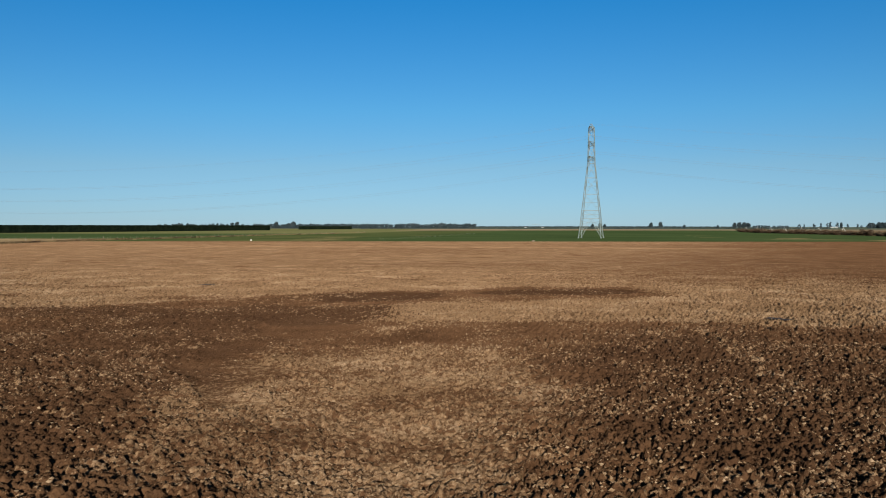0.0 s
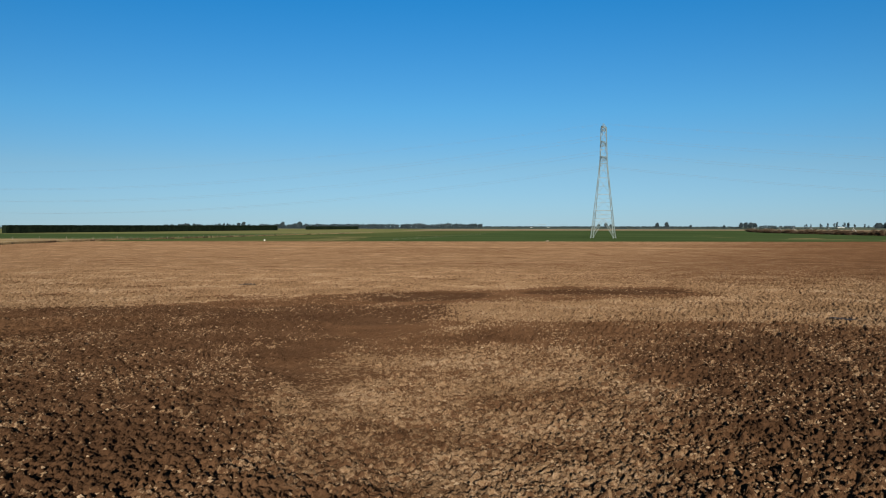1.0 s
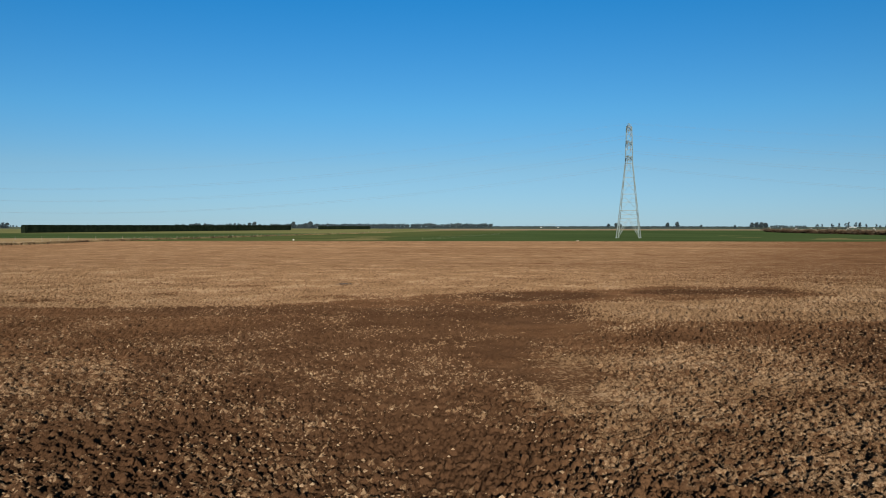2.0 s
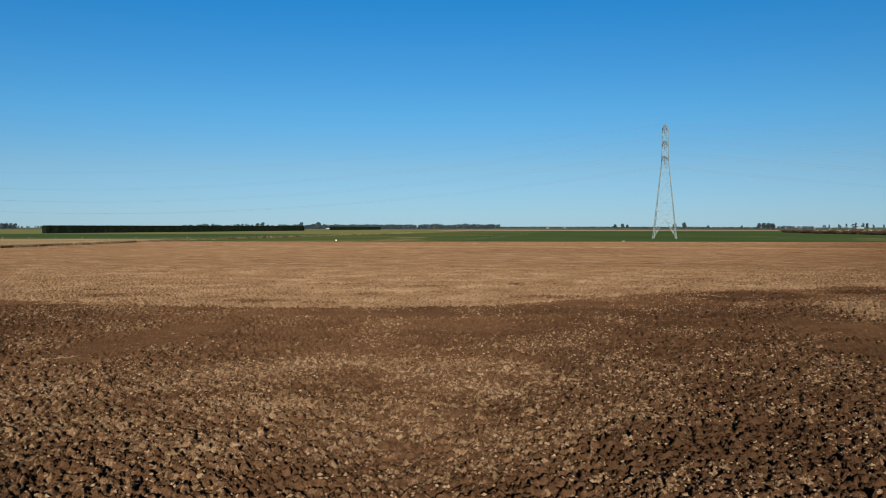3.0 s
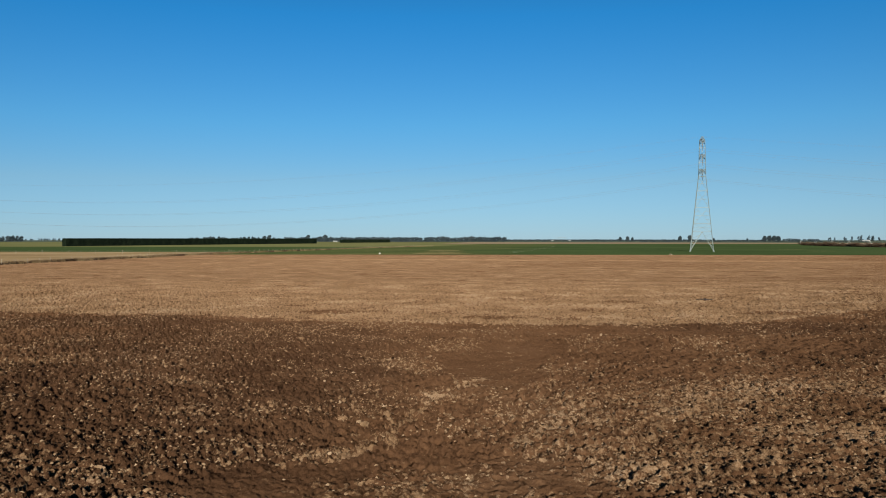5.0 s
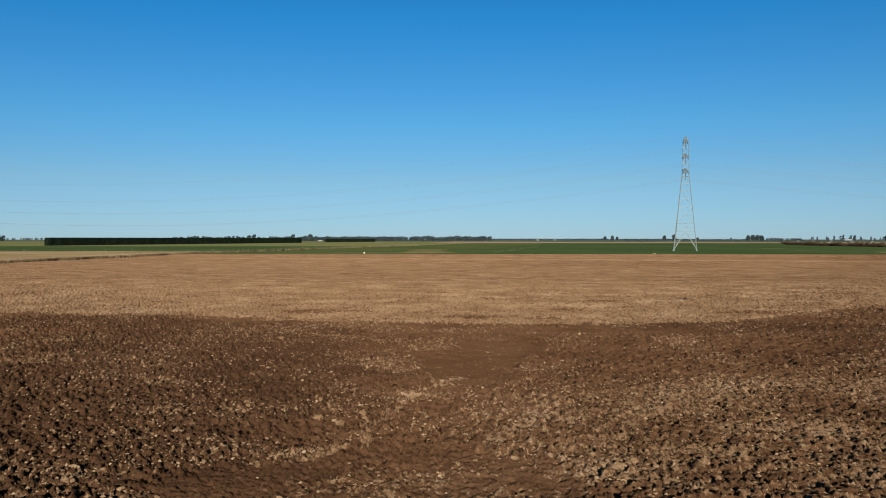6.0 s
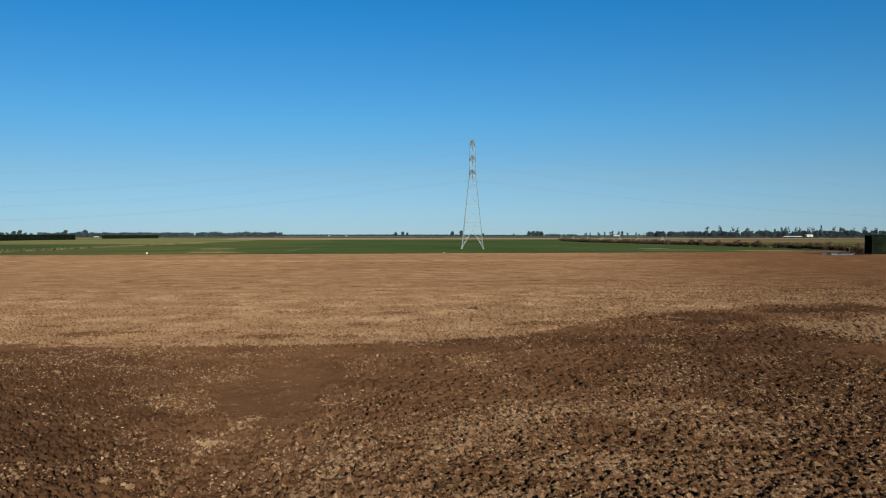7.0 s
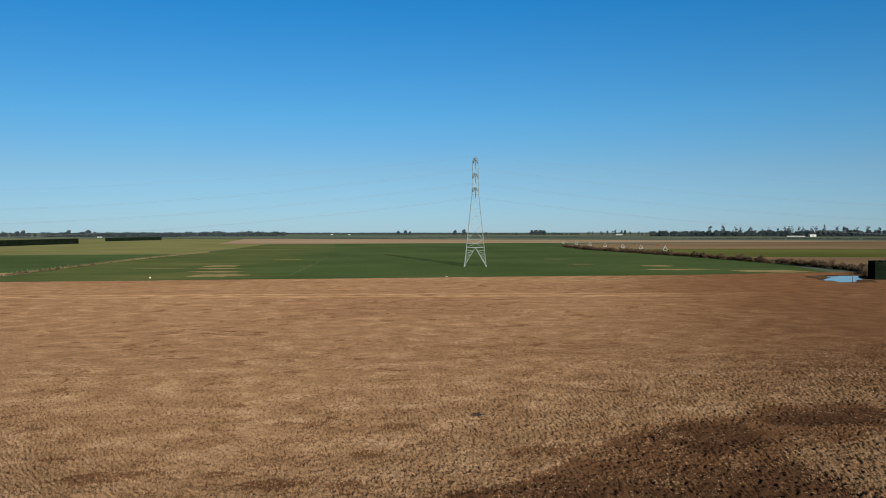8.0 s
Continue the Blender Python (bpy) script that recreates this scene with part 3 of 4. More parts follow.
def conductor(side, off, z, sag, r, label):
    """One wire of a span, hanging in a parabola from the pylon."""
    pts = []
    for k in range(49):
        f = k / 48
        d = side * SPAN * f
        pts.append((PYLON_AT[0] + d * ux - off * uy, PYLON_AT[1] + d * uy + off * ux, z - 4 * sag * f * (1 - f)))
    bm = bmesh.new()
    tube(bm, pts, r)
    tagged(part("conductor", bm, M_WIRE), label, "power line", "wires of the power line")


for side in (-1, 1):
    for arm_z, reach in ((47.0, 5.2), (40.6, 6.4), (34.4, 5.4)):
        for s in (-1, 1):
            conductor(side, s * reach, arm_z - 4.05, 18.6, 0.020, "thin grey aluminium conductor hanging from the pylon")
    for s in (-1, 1):
        conductor(side, s * 1.7, 48.4, 15.0, 0.010, "thin earth wire strung between the pylon peaks")


# ---- clipped shelterbelt hedges ----
def hedge(p0, p1, width, height, label, seed, tufts):
    """A long machine-trimmed hedge: flat sides and top, rough with shoots."""
    rng = random.Random(seed)
    a, b = Vector((*p0, 0)), Vector((*p1, 0))
    length = (b - a).length
    along = (b - a).normalized()
    side = Vector((-along.y, along.x, 0))
    top = thing("hedge", Matrix.Translation((0, 0, 0)), label, "hedge", "clipped hedges")
    section = [(-1, 0), (-1, 0.25), (-1, 0.5), (-0.97, 0.75), (-0.93, 0.97), (-0.6, 1.0), (0, 1.0), (0.6, 1.0), (0.93, 0.97), (0.97, 0.75), (1, 0.5), (1, 0.25), (1, 0)]
    n = int(length / 1.6)
    bm = bmesh.new()
    rows = []
    for k in range(n + 1):
        base = a + along * (length * k / n)
        row = []
        for u, v in section:
            p = base + side * (u * width / 2) + Vector((0, 0, v * height - 0.2))
            w = noise.noise(p * 0.45) * 0.30 + noise.noise(p * 0.09) * 0.25
            p += side * (w * (1 if u > 0 else -1) if abs(u) > 0.65 else 0) + Vector((0, 0, w * 0.6 if v > 0.9 else 0))
            row.append(bm.verts.new(p))
        rows.append(row)
    for r0, r1 in zip(rows, rows[1:]):
        for i in range(len(section) - 1):
            bm.faces.new((r0[i], r1[i], r1[i + 1], r0[i + 1]))
    bm.faces.new(rows[0])
    bm.faces.new(rows[-1][::-1])
    part("clipped_body", bm, M_HEDGE, top)
    bm = bmesh.new()
    for _ in range(tufts):
        f = rng.random()
        which = rng.random()
        if which < 0.4:
            p = a + along * (length * f) + side * rng.uniform(-width / 2, width / 2) + Vector((0, 0, height - 0.25))
            d = Vector((rng.uniform(-0.4, 0.4), rng.uniform(-0.4, 0.4), 1)) * rng.uniform(0.12, 0.40)
        else:
            s = rng.choice((-1, 1))
            p = a + along * (length * f) + side * (s * width / 2) + Vector((0, 0, rng.uniform(0.1, height - 0.3)))
            d = (side * s + Vector((rng.uniform(-0.5, 0.5), rng.uniform(-0.5, 0.5), rng.uniform(-0.1, 0.9)))) * rng.uniform(0.15, 0.45)
        w = d.cross(Vector((rng.uniform(-1, 1), rng.uniform(-1, 1), rng.uniform(-1, 1)))).normalized() * rng.uniform(0.12, 0.35)
        bm.faces.new([bm.verts.new(q) for q in (p - w, p + w, p + d)])
    tagged(part("shoots", bm, M_HEDGE, top), kind="stuff")
    return top


hedge((-334, 641), (-217, 1075), 3.5, 6.0, "long dark green clipped conifer hedge across the pasture", 1, 9000)
hedge((-213, 1281), (-152, 1423), 3.5, 5.0, "shorter dark clipped conifer hedge beside a farm track", 2, 3000)
hedge((160.0, 239.5), (330, 208), 4.0, 6.2, "near-black clipped conifer hedge beside the pond", 3, 9000)


# ---- trees ----
def leaf_ball(bm, rng, c, rx, rz, n, leaf):
    for _ in range(n):
        while True:
            d = Vector((rng.uniform(-1, 1), rng.uniform(-1, 1), rng.uniform(-1, 1)))
            if 0.25 < d.length < 1:
                break
        p = Vector(c) + Vector((d.x * rx, d.y * rx, d.z * rz))
        s = leaf * rng.uniform(0.6, 1.3)
        q = Euler((rng.uniform(0, 6.3), rng.uniform(0, 6.3), rng.uniform(0, 6.3))).to_matrix()
        pts = [q @ Vector(v) * s for v in ((-1, -0.6, 0), (1, -0.6, 0.15), (0.7, 0.8, 0), (-0.8, 0.7, -0.15))]
        bm.faces.new([bm.verts.new(p + v) for v in pts])


def crown(bm, rng, x, y, z0, h, spread, clumps, leaves):
    """A crown of uneven leafy clumps with gaps between them."""
    for k in range(clumps):
        f = (k + rng.random()) / clumps
        r = spread * (0.35 + 0.75 * math.sin(math.pi * min(1, 0.15 + 0.85 * f))) * rng.uniform(0.6, 1.0)
        a = rng.uniform(0, 6.28)
        c = (x + math.cos(a) * r * 0.6, y + math.sin(a) * r * 0.6, z0 + h * (0.12 + 0.8 * f))
        leaf_ball(bm, rng, c, spread * rng.uniform(0.4, 0.62), h * rng.uniform(0.12, 0.2), leaves, spread * 0.20)


def trunk(bm, rng, x, y, z0, h, r):
    pts = [(x, y, z0)]
    for k in range(1, 5):
        pts.append((x + rng.uniform(-0.03, 0.03) * h, y + rng.uniform(-0.03, 0.03) * h, z0 + h * 0.85 * k / 4))
    loops = []
    for i, p in enumerate(pts):
        rr = r * (1 - 0.2 * i)
        loops.append([bm.verts.new((p[0] + rr * math.cos(k * 1.0472), p[1] + rr * math.sin(k * 1.0472), p[2])) for k in range(6)])
    for lo, hi in zip(loops, loops[1:]):
        for k in range(6):
            bm.faces.new((lo[k], lo[(k + 1) % 6], hi[(k + 1) % 6], hi[k]))
    for k in range(4):
        p = Vector(pts[1 + k % 3])
        a = rng.uniform(0, 6.28)
        bar(bm, p, p + Vector((math.cos(a), math.sin(a), 0.9)) * h * 0.22, r * 0.5)


def tree(x, y, h, spread, label, seed):
    rng = random.Random(seed)
    top = thing("tree", Matrix.Translation((x, y, -0.15)), label, "tree", "trees on the horizon")
    bm = bmesh.new()
    trunk(bm, rng, 0, 0, 0, h, h * 0.025)
    part("trunk", bm, M_BARK, top)
    bm = bmesh.new()
    crown(bm, rng, 0, 0, h * 0.04, h * 0.90, spread, 18, 40)
    part("crown", bm, M_HAZY_LEAF, top)
    return top


for k, (x, y, h, w) in enumerate(((-384, 1989, 15, 10), (-343, 1979, 16, 11), (-356, 1990, 12, 8), (-467, 1957, 15, 9), (-480, 1965, 13, 8), (596, 2471, 15, 9),
                                  (622, 2465, 17, 10), (461, 2658, 13, 8), (483, 2653, 15, 9), (497, 2650, 11, 7), (833, 2465, 15, 10), (846, 2462, 16, 11),
                                  (858, 2458, 16, 11), (869, 2455, 15, 10), (790, 2480, 8, 6), (700, 2500, 9, 6))):
    tree(x, y, h, w * 0.62, "dark evergreen tree standing on the far plain", 900 + k)


def belt(x0, y0, x1, y1, h0, h1, spacing, depth, label, seed, gaps=0.0, slim=1.0, leaves=18):
    """A far shelterbelt or wood, too far off to count its trees."""
    rng = random.Random(seed)
    n = max(2, int(math.hypot(x1 - x0, y1 - y0) / spacing))
    bm = bmesh.new()
    for k in range(n + 1):
        f = (k + rng.uniform(-0.4, 0.4)) / n
        if noise.noise((k * 0.13, seed * 3.7, 0)) * 0.5 + 0.5 < gaps:
            continue
        h = h0 + (h1 - h0) * (0.5 + 0.6 * noise.noise((k * 0.35, seed, 0.5)) + rng.uniform(-0.15, 0.15))
        x, y = x0 + (x1 - x0) * f, y0 + (y1 - y0) * f + rng.uniform(-depth, depth)
        bar(bm, (x, y, -0.2), (x, y, h * 0.5), h * 0.03)
        crown(bm, rng, x, y, -0.08 * h, h * 1.02, h * 0.48 * slim, 9, leaves)
    return tagged(part("tree_belt", bm, M_HAZY_LEAF), label, "trees", kind="stuff")


belt(-700, 2114, -468, 2061, 8, 13, 7, 12, "dark shelterbelt of mixed trees on the horizon", 11)
belt(-461, 2111, -144, 2034, 8, 12, 3.2, 10, "low dark belt of trees on the horizon", 12, 0.0, 1.1, 12)
belt(-155, 2242, 78, 2185, 8, 14, 5, 14, "loose row of trees on the horizon", 13, 0.2, 1.2, 12)
belt(119, 2947, 489, 2857, 3.0, 4.6, 2.4, 10, "thin far line of hedges and trees", 14, 0.1, 1.5, 6)
belt(489, 2857, 729, 2799, 3.0, 4.4, 2.4, 10, "thin far line of hedges and trees", 15, 0.0, 1.5, 6)
belt(729, 2799, 932, 2750, 3.2, 5.0, 2.4, 10, "thin far line of hedges and trees", 16, 0.0, 1.5, 6)
belt(891, 2502, 992, 2478, 6, 9, 6, 8, "low far hedge of trees", 17)
belt(1037, 2518, 1230, 2472, 7, 18, 12, 26, "scattered slim poplars on the horizon", 18, 0.3, 0.6)
belt(975, 1967, 1350, 1876, 11, 16, 4, 14, "dense dark pine belt on the horizon", 19)
belt(1350, 1876, 1700, 1790, 12, 17, 4, 16, "dense dark pine belt on the horizon", 20)
belt(1170, 2010, 1700, 1880, 20, 29, 17, 20, "tall ragged gum trees above the pine belt", 21, 0.2, 0.55, 9)
belt(-1260, 2081, -1106, 2083, 12, 16, 6, 10, "dark block of trees on the horizon", 22)
belt(-2400, 3862, -1089, 3884, 7, 12, 8, 30, "pale far line of trees on the horizon", 23, 0.2, 1.0, 8)
belt(352, 3302, 860, 3180, 4, 6.5, 3.4, 16, "pale far line of trees on the horizon", 24, 0.15, 1.5, 5)
belt(-100, 3420, 352, 3330, 4, 6.5, 3.4, 16, "pale far line of trees on the horizon", 25, 0.15, 1.5, 5)
belt(330, 1750, 760, 1690, 1.0, 2.0, 1.5, 1.5, "low dark hedge line between far fields", 26, 0.3, 1.6, 6)
belt(-150, 1580, 330, 1500, 1.0, 1.6, 1.5, 1.5, "low brown hedge line between far fields", 27, 0.25, 1.6, 6)
belt(700, 1320, 1400, 1150, 1.2, 2.2, 1.5, 1.5, "low dark hedge line between far fields", 28, 0.25, 1.6, 6)


belt(985, 1960, 1700, 1785, 8, 11, 3.2, 8, "dense dark undergrowth of the pine belt", 29, 0.0, 0.9, 8)


# ---- far farm sheds ----
def shed(x, y, w, d, h, turn, label):
    top = thing("farm_shed", pose(x, y, -0.16, 0, 0, turn), label, "shed", "far farm sheds")
    bm = bmesh.new()
    box(bm, (-w / 2, -d / 2, 0), (w / 2, d / 2, h))
    part("wall", bm, M_SHED, top)
    bm = bmesh.new()
    ridge = h + d * 0.18
    v = [bm.verts.new(p) for p in ((-w / 2 - 0.5, -d / 2 - 0.5, h), (w / 2 + 0.5, -d / 2 - 0.5, h), (w / 2 + 0.5, 0, ridge), (-w / 2 - 0.5, 0, ridge), (w / 2 + 0.5, d / 2 + 0.5, h), (-w / 2 - 0.5, d / 2 + 0.5, h))]
    for f in ((0, 1, 2, 3), (3, 2, 4, 5), (0, 3, 5), (1, 4, 2), (5, 4, 1, 0)):
        bm.faces.new([v[i] for i in f])
    part("roof", bm, M_ROOF, top)
    bm = bmesh.new()
    box(bm, (-w * 0.12, -d / 2 - 0.12, 0), (w * 0.12, -d / 2 - 0.003, h * 0.8))
    part("door", bm, M_STEEL, top)


for x, y, w, d, h, turn in ((1260, 1737, 15, 8, 4.5, -10), (1232, 1758, 44, 6, 1.0, -12), (1090, 2403, 18, 8, 2.0, -14), (-309, 1899, 9, 5, 1.2, 5), (311, 2695, 6, 6, 1.6, -5), (260, 2720, 6, 6, 1.6, 0)):
    shed(x, y, w, d, h, turn, "small white farm shed with a pale metal roof")


# ---- brown scrub along the drain, east side ----
def bush_mesh(seed, h):
    rng = random.Random(seed)
    stems = bmesh.new()
    for _ in range(7):
        a, r = rng.uniform(0, 6.28), rng.uniform(0.2, 1.1)
        base = Vector((math.cos(a) * r * 0.3, math.sin(a) * r * 0.3, -0.3))
        tip = Vector((math.cos(a) * r, math.sin(a) * r, h * rng.uniform(0.7, 1.15)))
        bar(stems, base, tip, 0.07)
        for _ in range(4):
            p = base.lerp(tip, rng.uniform(0.4, 0.95))
            bar(stems, p, p + Vector((rng.uniform(-0.6, 0.6), rng.uniform(-0.6, 0.6), rng.uniform(0.2, 0.7))), 0.04)
    leaves = bmesh.new()
    for _ in range(9):
        a, r = rng.uniform(0, 6.28), rng.uniform(0, 1.1)
        leaf_ball(leaves, rng, (math.cos(a) * r, math.sin(a) * r, h * rng.uniform(0.2, 0.8)), rng.uniform(0.5, 0.9), h * rng.uniform(0.14, 0.25), 26, 0.16)
    return stems, leaves


bushes = []
for k in range(5):
    b = thing("bush", Matrix.Translation((0, 0, -50)), "brown leafless scrub bush beside the drain", "bush", "bushes along the drain")
    st, lv = bush_mesh(300 + k, (1.6, 2.2, 2.8, 2.0, 3.2)[k])
    part("stem", st, M_BARK, b)
    part("foliage", lv, M_SCRUB, b)
    bushes.append(b)
rng = random.Random(77)
drain = [(178, 262), (200, 292), (209, 345), (222, 443), (229, 523), (236, 640), (262, 760)]
spots = []
for (x0, y0), (x1, y1) in zip(drain, drain[1:]):
    n = int(math.hypot(x1 - x0, y1 - y0) / 1.78)
    for k in range(n):
        f = (k + rng.random()) / n
        spots.append((x0 + (x1 - x0) * f + rng.uniform(-2.0, 3.5), y0 + (y1 - y0) * f + rng.uniform(-2, 2)))
for k, (x, y) in enumerate(spots):
    s = rng.uniform(0.7, 1.2)
    m = pose(x, y, -0.05, 0, 0, rng.uniform(0, 360)) @ Matrix.Diagonal((s * 1.65, s * 1.65, s * 0.95, 1))
    if k < 5:
        bushes[k].matrix_basis = m
    else:
        c = copy_thing(bushes[k % 5], m)
        c.matrix_basis = m


# ---- fences ----
def post_mesh(h, r):
    bm = bmesh.new()
    lathe(bm, ((r, -0.4), (r, h - 0.05), (r * 0.75, h)), 7)
    me = bpy.data.meshes.new("post")
    bm.to_mesh(me)
    bm.free()
    me.materials.append(M_POST)
    return me


def fence(points, gap, h, r, label, seed):
    rng = random.Random(seed)
    top = thing("fence", Matrix.Translation((0, 0, 0)), label, "fence", "wire fences")
    me = post_mesh(h, r)
    heads = []
    for (x0, y0), (x1, y1) in zip(points, points[1:]):
        n = max(1, round(math.hypot(x1 - x0, y1 - y0) / gap))
        for k in range(n + (1 if (x1, y1) == points[-1] else 0)):
            x, y = x0 + (x1 - x0) * k / n, y0 + (y1 - y0) * k / n
            p = new("post", me)
            p.parent = top
            big = 1.35 if k == 0 else rng.uniform(0.85, 1.1)
            p.matrix_basis = pose(x, y, 0, rng.uniform(-4, 4), rng.uniform(-4, 4), rng.uniform(0, 90)) @ Matrix.Diagonal((big, big, big if k == 0 else rng.uniform(0.9, 1.08), 1))
            heads.append((x, y))
    for f in (0.25, 0.45, 0.65, 0.85):
        bm = bmesh.new()
        tube(bm, [(x, y, h * f) for x, y in heads], 0.004, 3)
        part("wire", bm, M_WIRE, top)
    return top


fence([(-139, 60), (-133, 170), (-123, 312), (-91, 495), (-70, 590), (-58, 640)], 4.6, 1.1, 0.065, "old post and wire fence along rank dry grass", 41)
fence([(-340, 331), (-123, 316)], 10.5, 1.15, 0.07, "widely spaced post and wire fence across dry grass", 42)
fence([(-22, 301), (-8, 380), (21, 547)], 13.0, 0.85, 0.012, "thin temporary fence of slim pale standards", 43)


# ---- rank grass along the fence line ----
def grass_strip(points, width, count, h0, h1, mat, label, seed):
    rng = random.Random(seed)
    verts, faces = [], []
    lens = [math.hypot(b[0] - a[0], b[1] - a[1]) for a, b in zip(points, points[1:])]
    total = sum(lens)
    for _ in range(count):
        d = rng.uniform(0, total)
        i = 0
        while d > lens[i]:
            d -= lens[i]
            i += 1
        (x0, y0), (x1, y1) = points[i], points[i + 1]
        f = d / lens[i]
        if noise.noise((d * 0.12 + i * 9, seed, 0)) < -0.18:
            continue
        x, y = x0 + (x1 - x0) * f + rng.gauss(0, width), y0 + (y1 - y0) * f + rng.gauss(0, width)
        for _ in range(7):
            a, hh = rng.uniform(0, 6.28), rng.uniform(h0, h1)
            bx, by = x + rng.uniform(-0.25, 0.25), y + rng.uniform(-0.25, 0.25)
            lx, ly = math.cos(a) * 0.06, math.sin(a) * 0.06
            tx, ty = rng.uniform(-0.25, 0.25), rng.uniform(-0.25, 0.25)
            n = len(verts)
            verts += [(bx - lx, by - ly, -0.08), (bx + lx, by + ly, -0.08), (bx + tx, by + ty, hh)]
            faces.append((n, n + 1, n + 2))
    return tagged(new("rank_grass", mesh_from("rank_grass", verts, faces, mat)), label, "grass", kind="stuff")


grass_strip([(-139, 60), (-133, 170), (-123, 312)], 0.55, 5200, 0.25, 0.75, M_STRAW, "rank dry grass under the fence wires", 51)
grass_strip([(-139, 60), (-133, 170), (-123, 312)], 0.5, 6500, 0.25, 0.75, M_SCRUB, "brown dead weeds under the fence wires", 54)
grass_strip([(-123, 312), (-91, 495), (-70, 590), (-58, 640)], 0.35, 1500, 0.3, 0.8, M_THIN, "tall pale grass tufts along the fence", 52)
grass_strip([(-123, 312), (-91, 495), (-70, 590)], 0.35, 600, 0.3, 0.9, M_SCRUB, "brown weeds along the fence", 53)


# ---- pond, troughs, pivot irrigator ----
patch(154.0, 245, 21, 9, 0.105, M_SCRUB, "dark trampled mud round the pond", 70, "pond_bank", 52)
patch(153.6, 244.3, 17, 6.4, 0.125, M_WATER, "still pond water that mirrors the sky", 71, "pond_water", 52)
bm = bmesh.new()
lathe(bm, ((0.10, -0.3), (0.09, 2.1), (0.07, 2.2)), 8)
stake = tagged(part("mooring_stake", bm, M_BARK), "dark upright wooden stake standing in the pond", "stake")
stake.matrix_world = pose(158.5, 246.5, 0.1, 2, 1, 0)


def trough(x, y, r, h, label, mat):
    top = thing("water_trough", pose(x, y, 0.02), label, "trough", "water troughs")
    bm = bmesh.new()
    lathe(bm, ((r, -0.1), (r * 1.02, h * 0.5), (r * 1.06, h), (r * 0.94, h), (r * 0.9, h * 0.7)), 18)
    part("tub", bm, mat, top)
    bm = bmesh.new()
    lathe(bm, ((r * 0.9, h * 0.72), (r * 0.9, h * 0.76)), 18)
    part("water", bm, M_WATER, top)


trough(-67.5, 303, 0.24, 0.36, "round white water trough at the crop edge", M_WHITE)
trough(30.0, 286.5, 0.45, 0.3, "low weathered grey water trough at the crop edge", M_POST)


def pivot(points, label):
    """A centre-pivot irrigator: A-frame wheel towers under an arched pipe."""
    top = thing("pivot_irrigator", Matrix.Translation((0, 0, 0)), label, "irrigator")
    h = 3.5
    for x, y in points:
        bm = bmesh.new()
        for s in (-1, 1):
            for q in (-1, 1):
                bar(bm, (x + s * 2.1, y + q * 0.5, 0.7), (x + s * 0.15, y, h), 0.14)
            bar(bm, (x + s * 1.1, y - 0.3, 2.2), (x + s * 1.1, y + 0.3, 2.2), 0.1)
        bar(bm, (x - 2.3, y, 0.7), (x + 2.3, y, 0.7), 0.22)
        bar(bm, (x, y, h), (x, y, h + 1.2), 0.12)
        tower = part("wheel_tower", bm, M_SHED, top, "pale galvanised wheel tower")
        for s in (-1, 1):
            bm = bmesh.new()
            loops = [[bm.verts.new((x + s * 2.2 + 0.6 * math.cos(a * 0.5236), y + o, 0.5 + 0.6 * math.sin(a * 0.5236))) for a in range(12)] for o in (-0.18, 0.18)]
            for a in range(12):
                bm.faces.new((loops[0][a], loops[0][(a + 1) % 12], loops[1][(a + 1) % 12], loops[1][a]))
            bm.faces.new(loops[0][::-1])
            bm.faces.new(loops[1])
            part("wheel", bm, M_HEDGE, tower, "black rubber tyre")
    for (x0, y0), (x1, y1) in zip(points, points[1:]):
        bm = bmesh.new()
        pts = [(x0 + (x1 - x0) * f, y0 + (y1 - y0) * f, h + 1.1 * math.sin(math.pi * f)) for f in [k / 12 for k in range(13)]]
        tube(bm, pts, 0.09, 6)
        for p, q in zip(pts[1::2], pts[2::2]):
            low = (p[0], p[1], h - 0.5)
            bar(bm, p, low, 0.05)
            bar(bm, low, q, 0.05)
        part("pipe_span", bm, M_STEEL, top)
    return top


pivot([(318, 905), (310, 850), (302, 795), (293, 740), (286, 688), (279, 640), (274, 590)], "long pale steel pivot irrigator standing behind the scrub")


# ---- small pools left in the hollows ----
def pool(x, y, rx, ry, seed):
    z = float(relief(np.array([x]), np.array([y]))[0][0])
    patch(x, y, rx, ry, z + 0.03, M_PUDDLE, "small shallow pool of rain water in a hollow", seed, "puddle")


pool(18.0, 46.0, 0.5, 0.65, 81)
pool(-20.0, 73.0, 0.55, 0.8, 82)


# ---- loose clods on the mud: the large ones singly, the crumbs as one ----
def clod_mesh(seed):
    rng = random.Random(seed)
    bm = bmesh.new()
    bmesh.ops.create_icosphere(bm, subdivisions=1, radius=1.0)
    for v in bm.verts:
        v.co *= rng.uniform(0.5, 1.25)
        v.co.z *= 0.55
    me = bpy.data.meshes.new("clod")
    bm.to_mesh(me)
    bm.free()
    me.materials.append(M_CLOD)
    return me


CLODS = [clod_mesh(600 + k) for k in range(8)]
rng = random.Random(610)
spots = [(-42.9, 24.4, 0.17)]
for cx, cy, n in ((-42.9, 24.4, 7), (-44.1, 21.0, 18), (-43.6, 21.2, 12), (-48.1, 19.8, 18), (-45.6, 20.6, 14), (-46.0, 22.6, 12), (-41.8, 20.3, 10), (-46.3, 18.4, 12), (-43.2, 17.9, 10)):
    for _ in range(n):          # crumbled heaps of dry soil
        spots.append((cx + rng.gauss(0, 0.24), cy + rng.gauss(0, 0.17), rng.uniform(0.03, 0.095)))
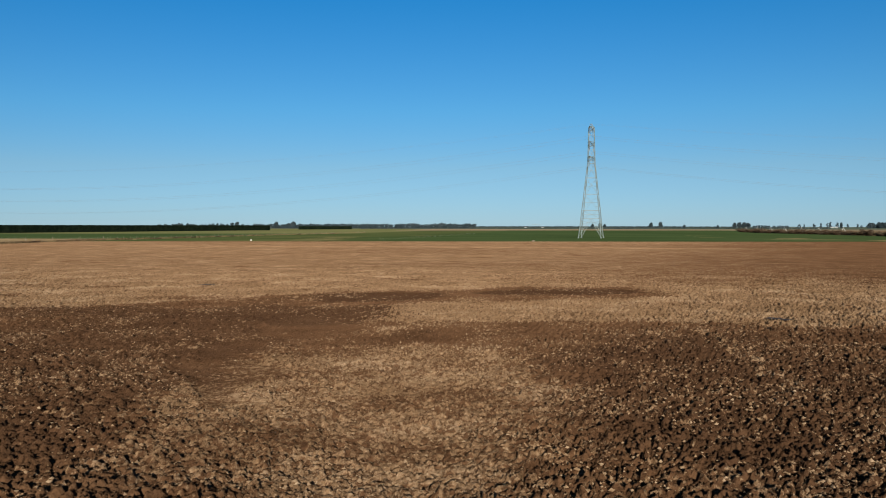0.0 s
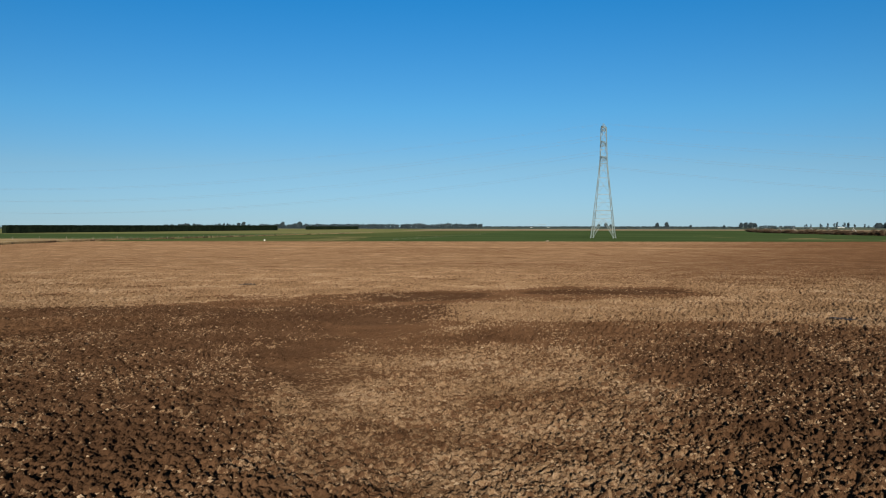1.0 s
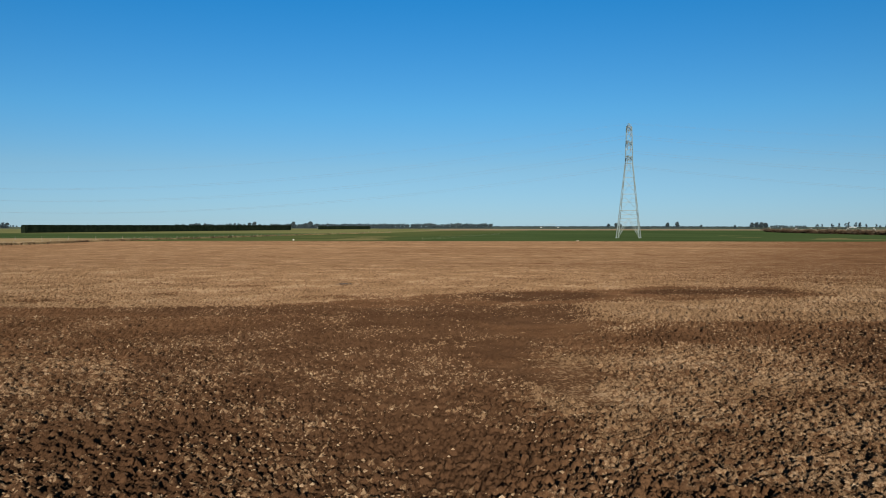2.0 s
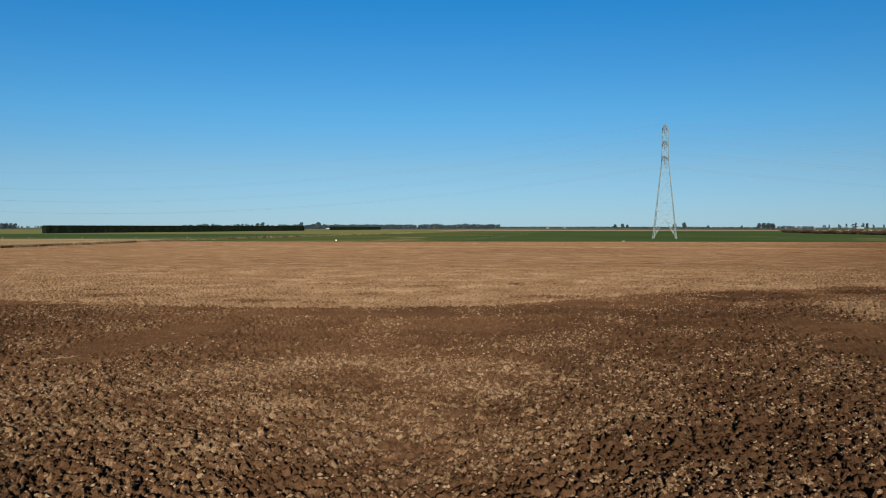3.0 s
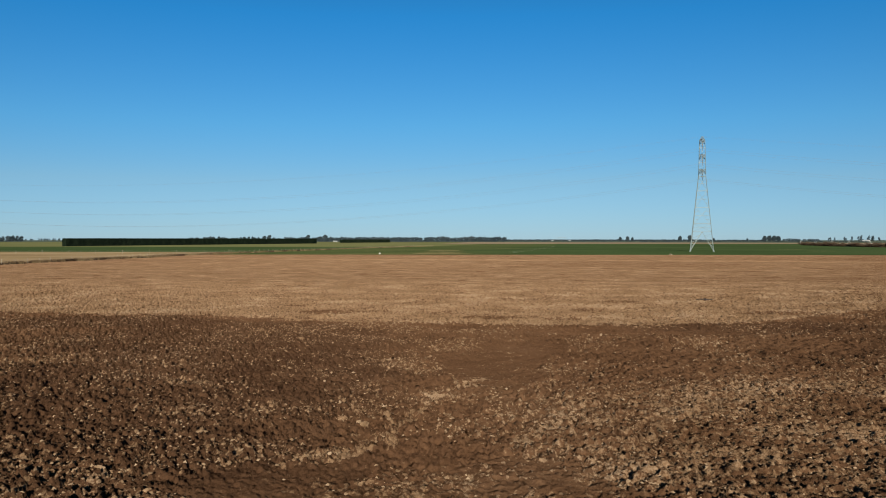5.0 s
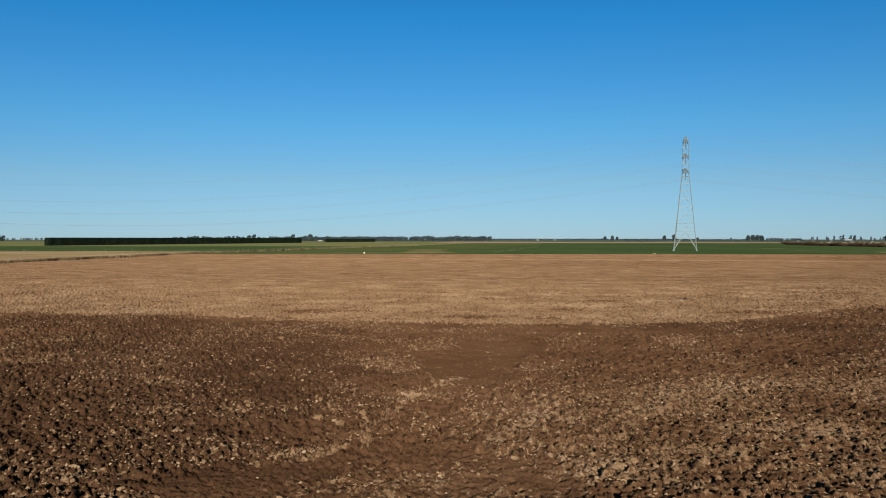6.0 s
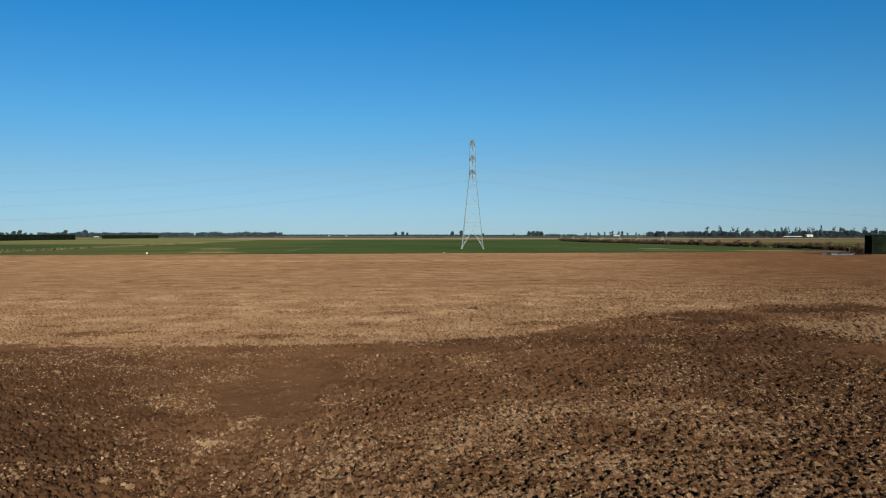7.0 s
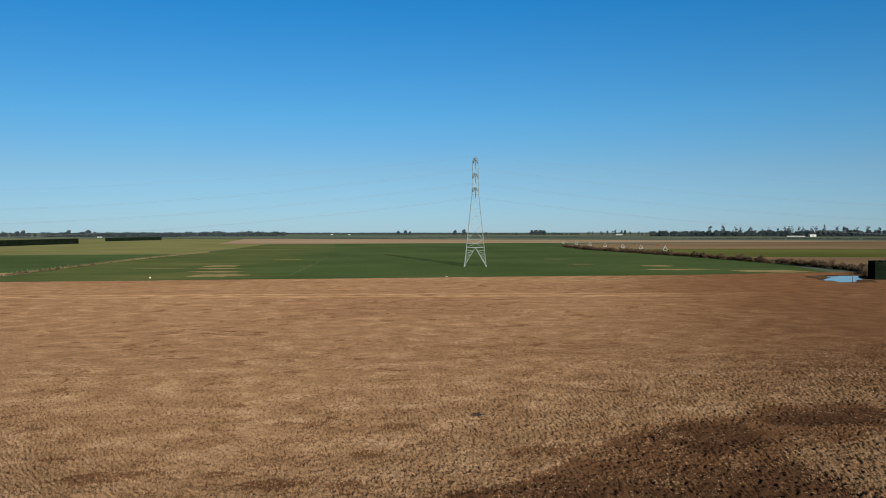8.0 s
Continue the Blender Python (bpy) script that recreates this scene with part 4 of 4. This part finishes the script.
while len(spots) < 300:
    y = 15.5 + 17 * rng.random() ** 1.4
    spots.append((rng.uniform(-44 - 0.5 * y, 1 + 0.5 * y), y, rng.uniform(0.035, 0.075)))
zs, _ = relief(np.array([p[0] for p in spots]), np.array([p[1] for p in spots]))
for k, ((x, y, r), z) in enumerate(zip(spots, zs)):
    c = new("clod", CLODS[k % 8])
    c.parent = paddock
    c.matrix_basis = pose(x, y, float(z) + r * 0.12, rng.uniform(-20, 20), rng.uniform(-20, 20), rng.uniform(0, 360)) @ Matrix.Diagonal((r, r * rng.uniform(0.7, 1.1), r * rng.uniform(0.7, 1.1), 1))


def crumbs(count):
    """Thousands of crumbs and small clods strewn over the near mud."""
    g = np.random.default_rng(5)
    ends = np.array([(1, 0, 0), (-1, 0, 0), (0, 1, 0), (0, -1, 0), (0, 0, 0.6), (0, 0, -0.6)])
    shapes = [ends * g.uniform(0.55, 1.35, (6, 1)) + g.uniform(-0.2, 0.2, (6, 3)) for _ in range(24)]
    tris = np.array([(0, 2, 4), (2, 1, 4), (1, 3, 4), (3, 0, 4), (2, 0, 5), (1, 2, 5), (3, 1, 5), (0, 3, 5)])
    y = 15.0 * (62 / 15.0) ** g.random(count)
    x = (-44 - 0.53 * y) + g.random(count) * (46 + 1.06 * y)
    keep = fnoise(x, y, 2.4, 31, 4) + 0.25 * g.random(count) > 0.57 + 0.5 * bareness(x, y)
    x, y = x[keep], y[keep]
    z, _ = relief(x, y)
    r = 0.016 + 0.050 * g.random(len(x)) ** 2.4
    a = g.random(len(x)) * 6.283
    verts, faces = [], []
    for k in range(len(x)):
        s = shapes[k % 24] * r[k]
        c, d = math.cos(a[k]), math.sin(a[k])
        verts.append(np.stack([x[k] + s[:, 0] * c - s[:, 1] * d, y[k] + s[:, 0] * d + s[:, 1] * c, z[k] + s[:, 2] + r[k] * 0.15], 1))
        faces.append(tris + 6 * k)
    v, f = np.concatenate(verts), np.concatenate(faces)
    return mesh_from("soil_crumb", v.tolist(), f.tolist(), M_CLOD)


ob = tagged(new("soil_crumb", crumbs(56000)), "pale dry crumbs of soil strewn over the mud", kind="stuff")
ob.parent = paddock


# ---- a far switchyard gantry on the horizon ----
def gantry(x, y, turn):
    top = thing("switchyard_gantry", pose(x, y, -0.16, 0, 0, turn), "pale far steel switchyard gantry on the horizon", "gantry")
    for px in (-20, -5, 6, 20):
        bm = bmesh.new()
        for s in (-1, 1):
            bar(bm, (px + s * 1.0, 0, 0), (px + s * 0.4, 0, 12.0), 0.3)
        for z in (2, 4, 6, 8, 10):
            bar(bm, (px - 1.0 + z * 0.05, 0, z), (px + 0.9 - z * 0.05, 0, z + 1.6), 0.15)
        part("gantry_post", bm, M_STEEL, top)
    for a, b in ((-5, 6), (6, 20)):
        bm = bmesh.new()
        for z in (11.0, 12.0):
            bar(bm, (a, 0, z), (b, 0, z), 0.3)
        for k in range(6):
            f = a + (b - a) * k / 6
            bar(bm, (f, 0, 11.0), (f + (b - a) / 6, 0, 12.0), 0.15)
        part("gantry_beam", bm, M_STEEL, top)


gantry(318, 3020, -6)
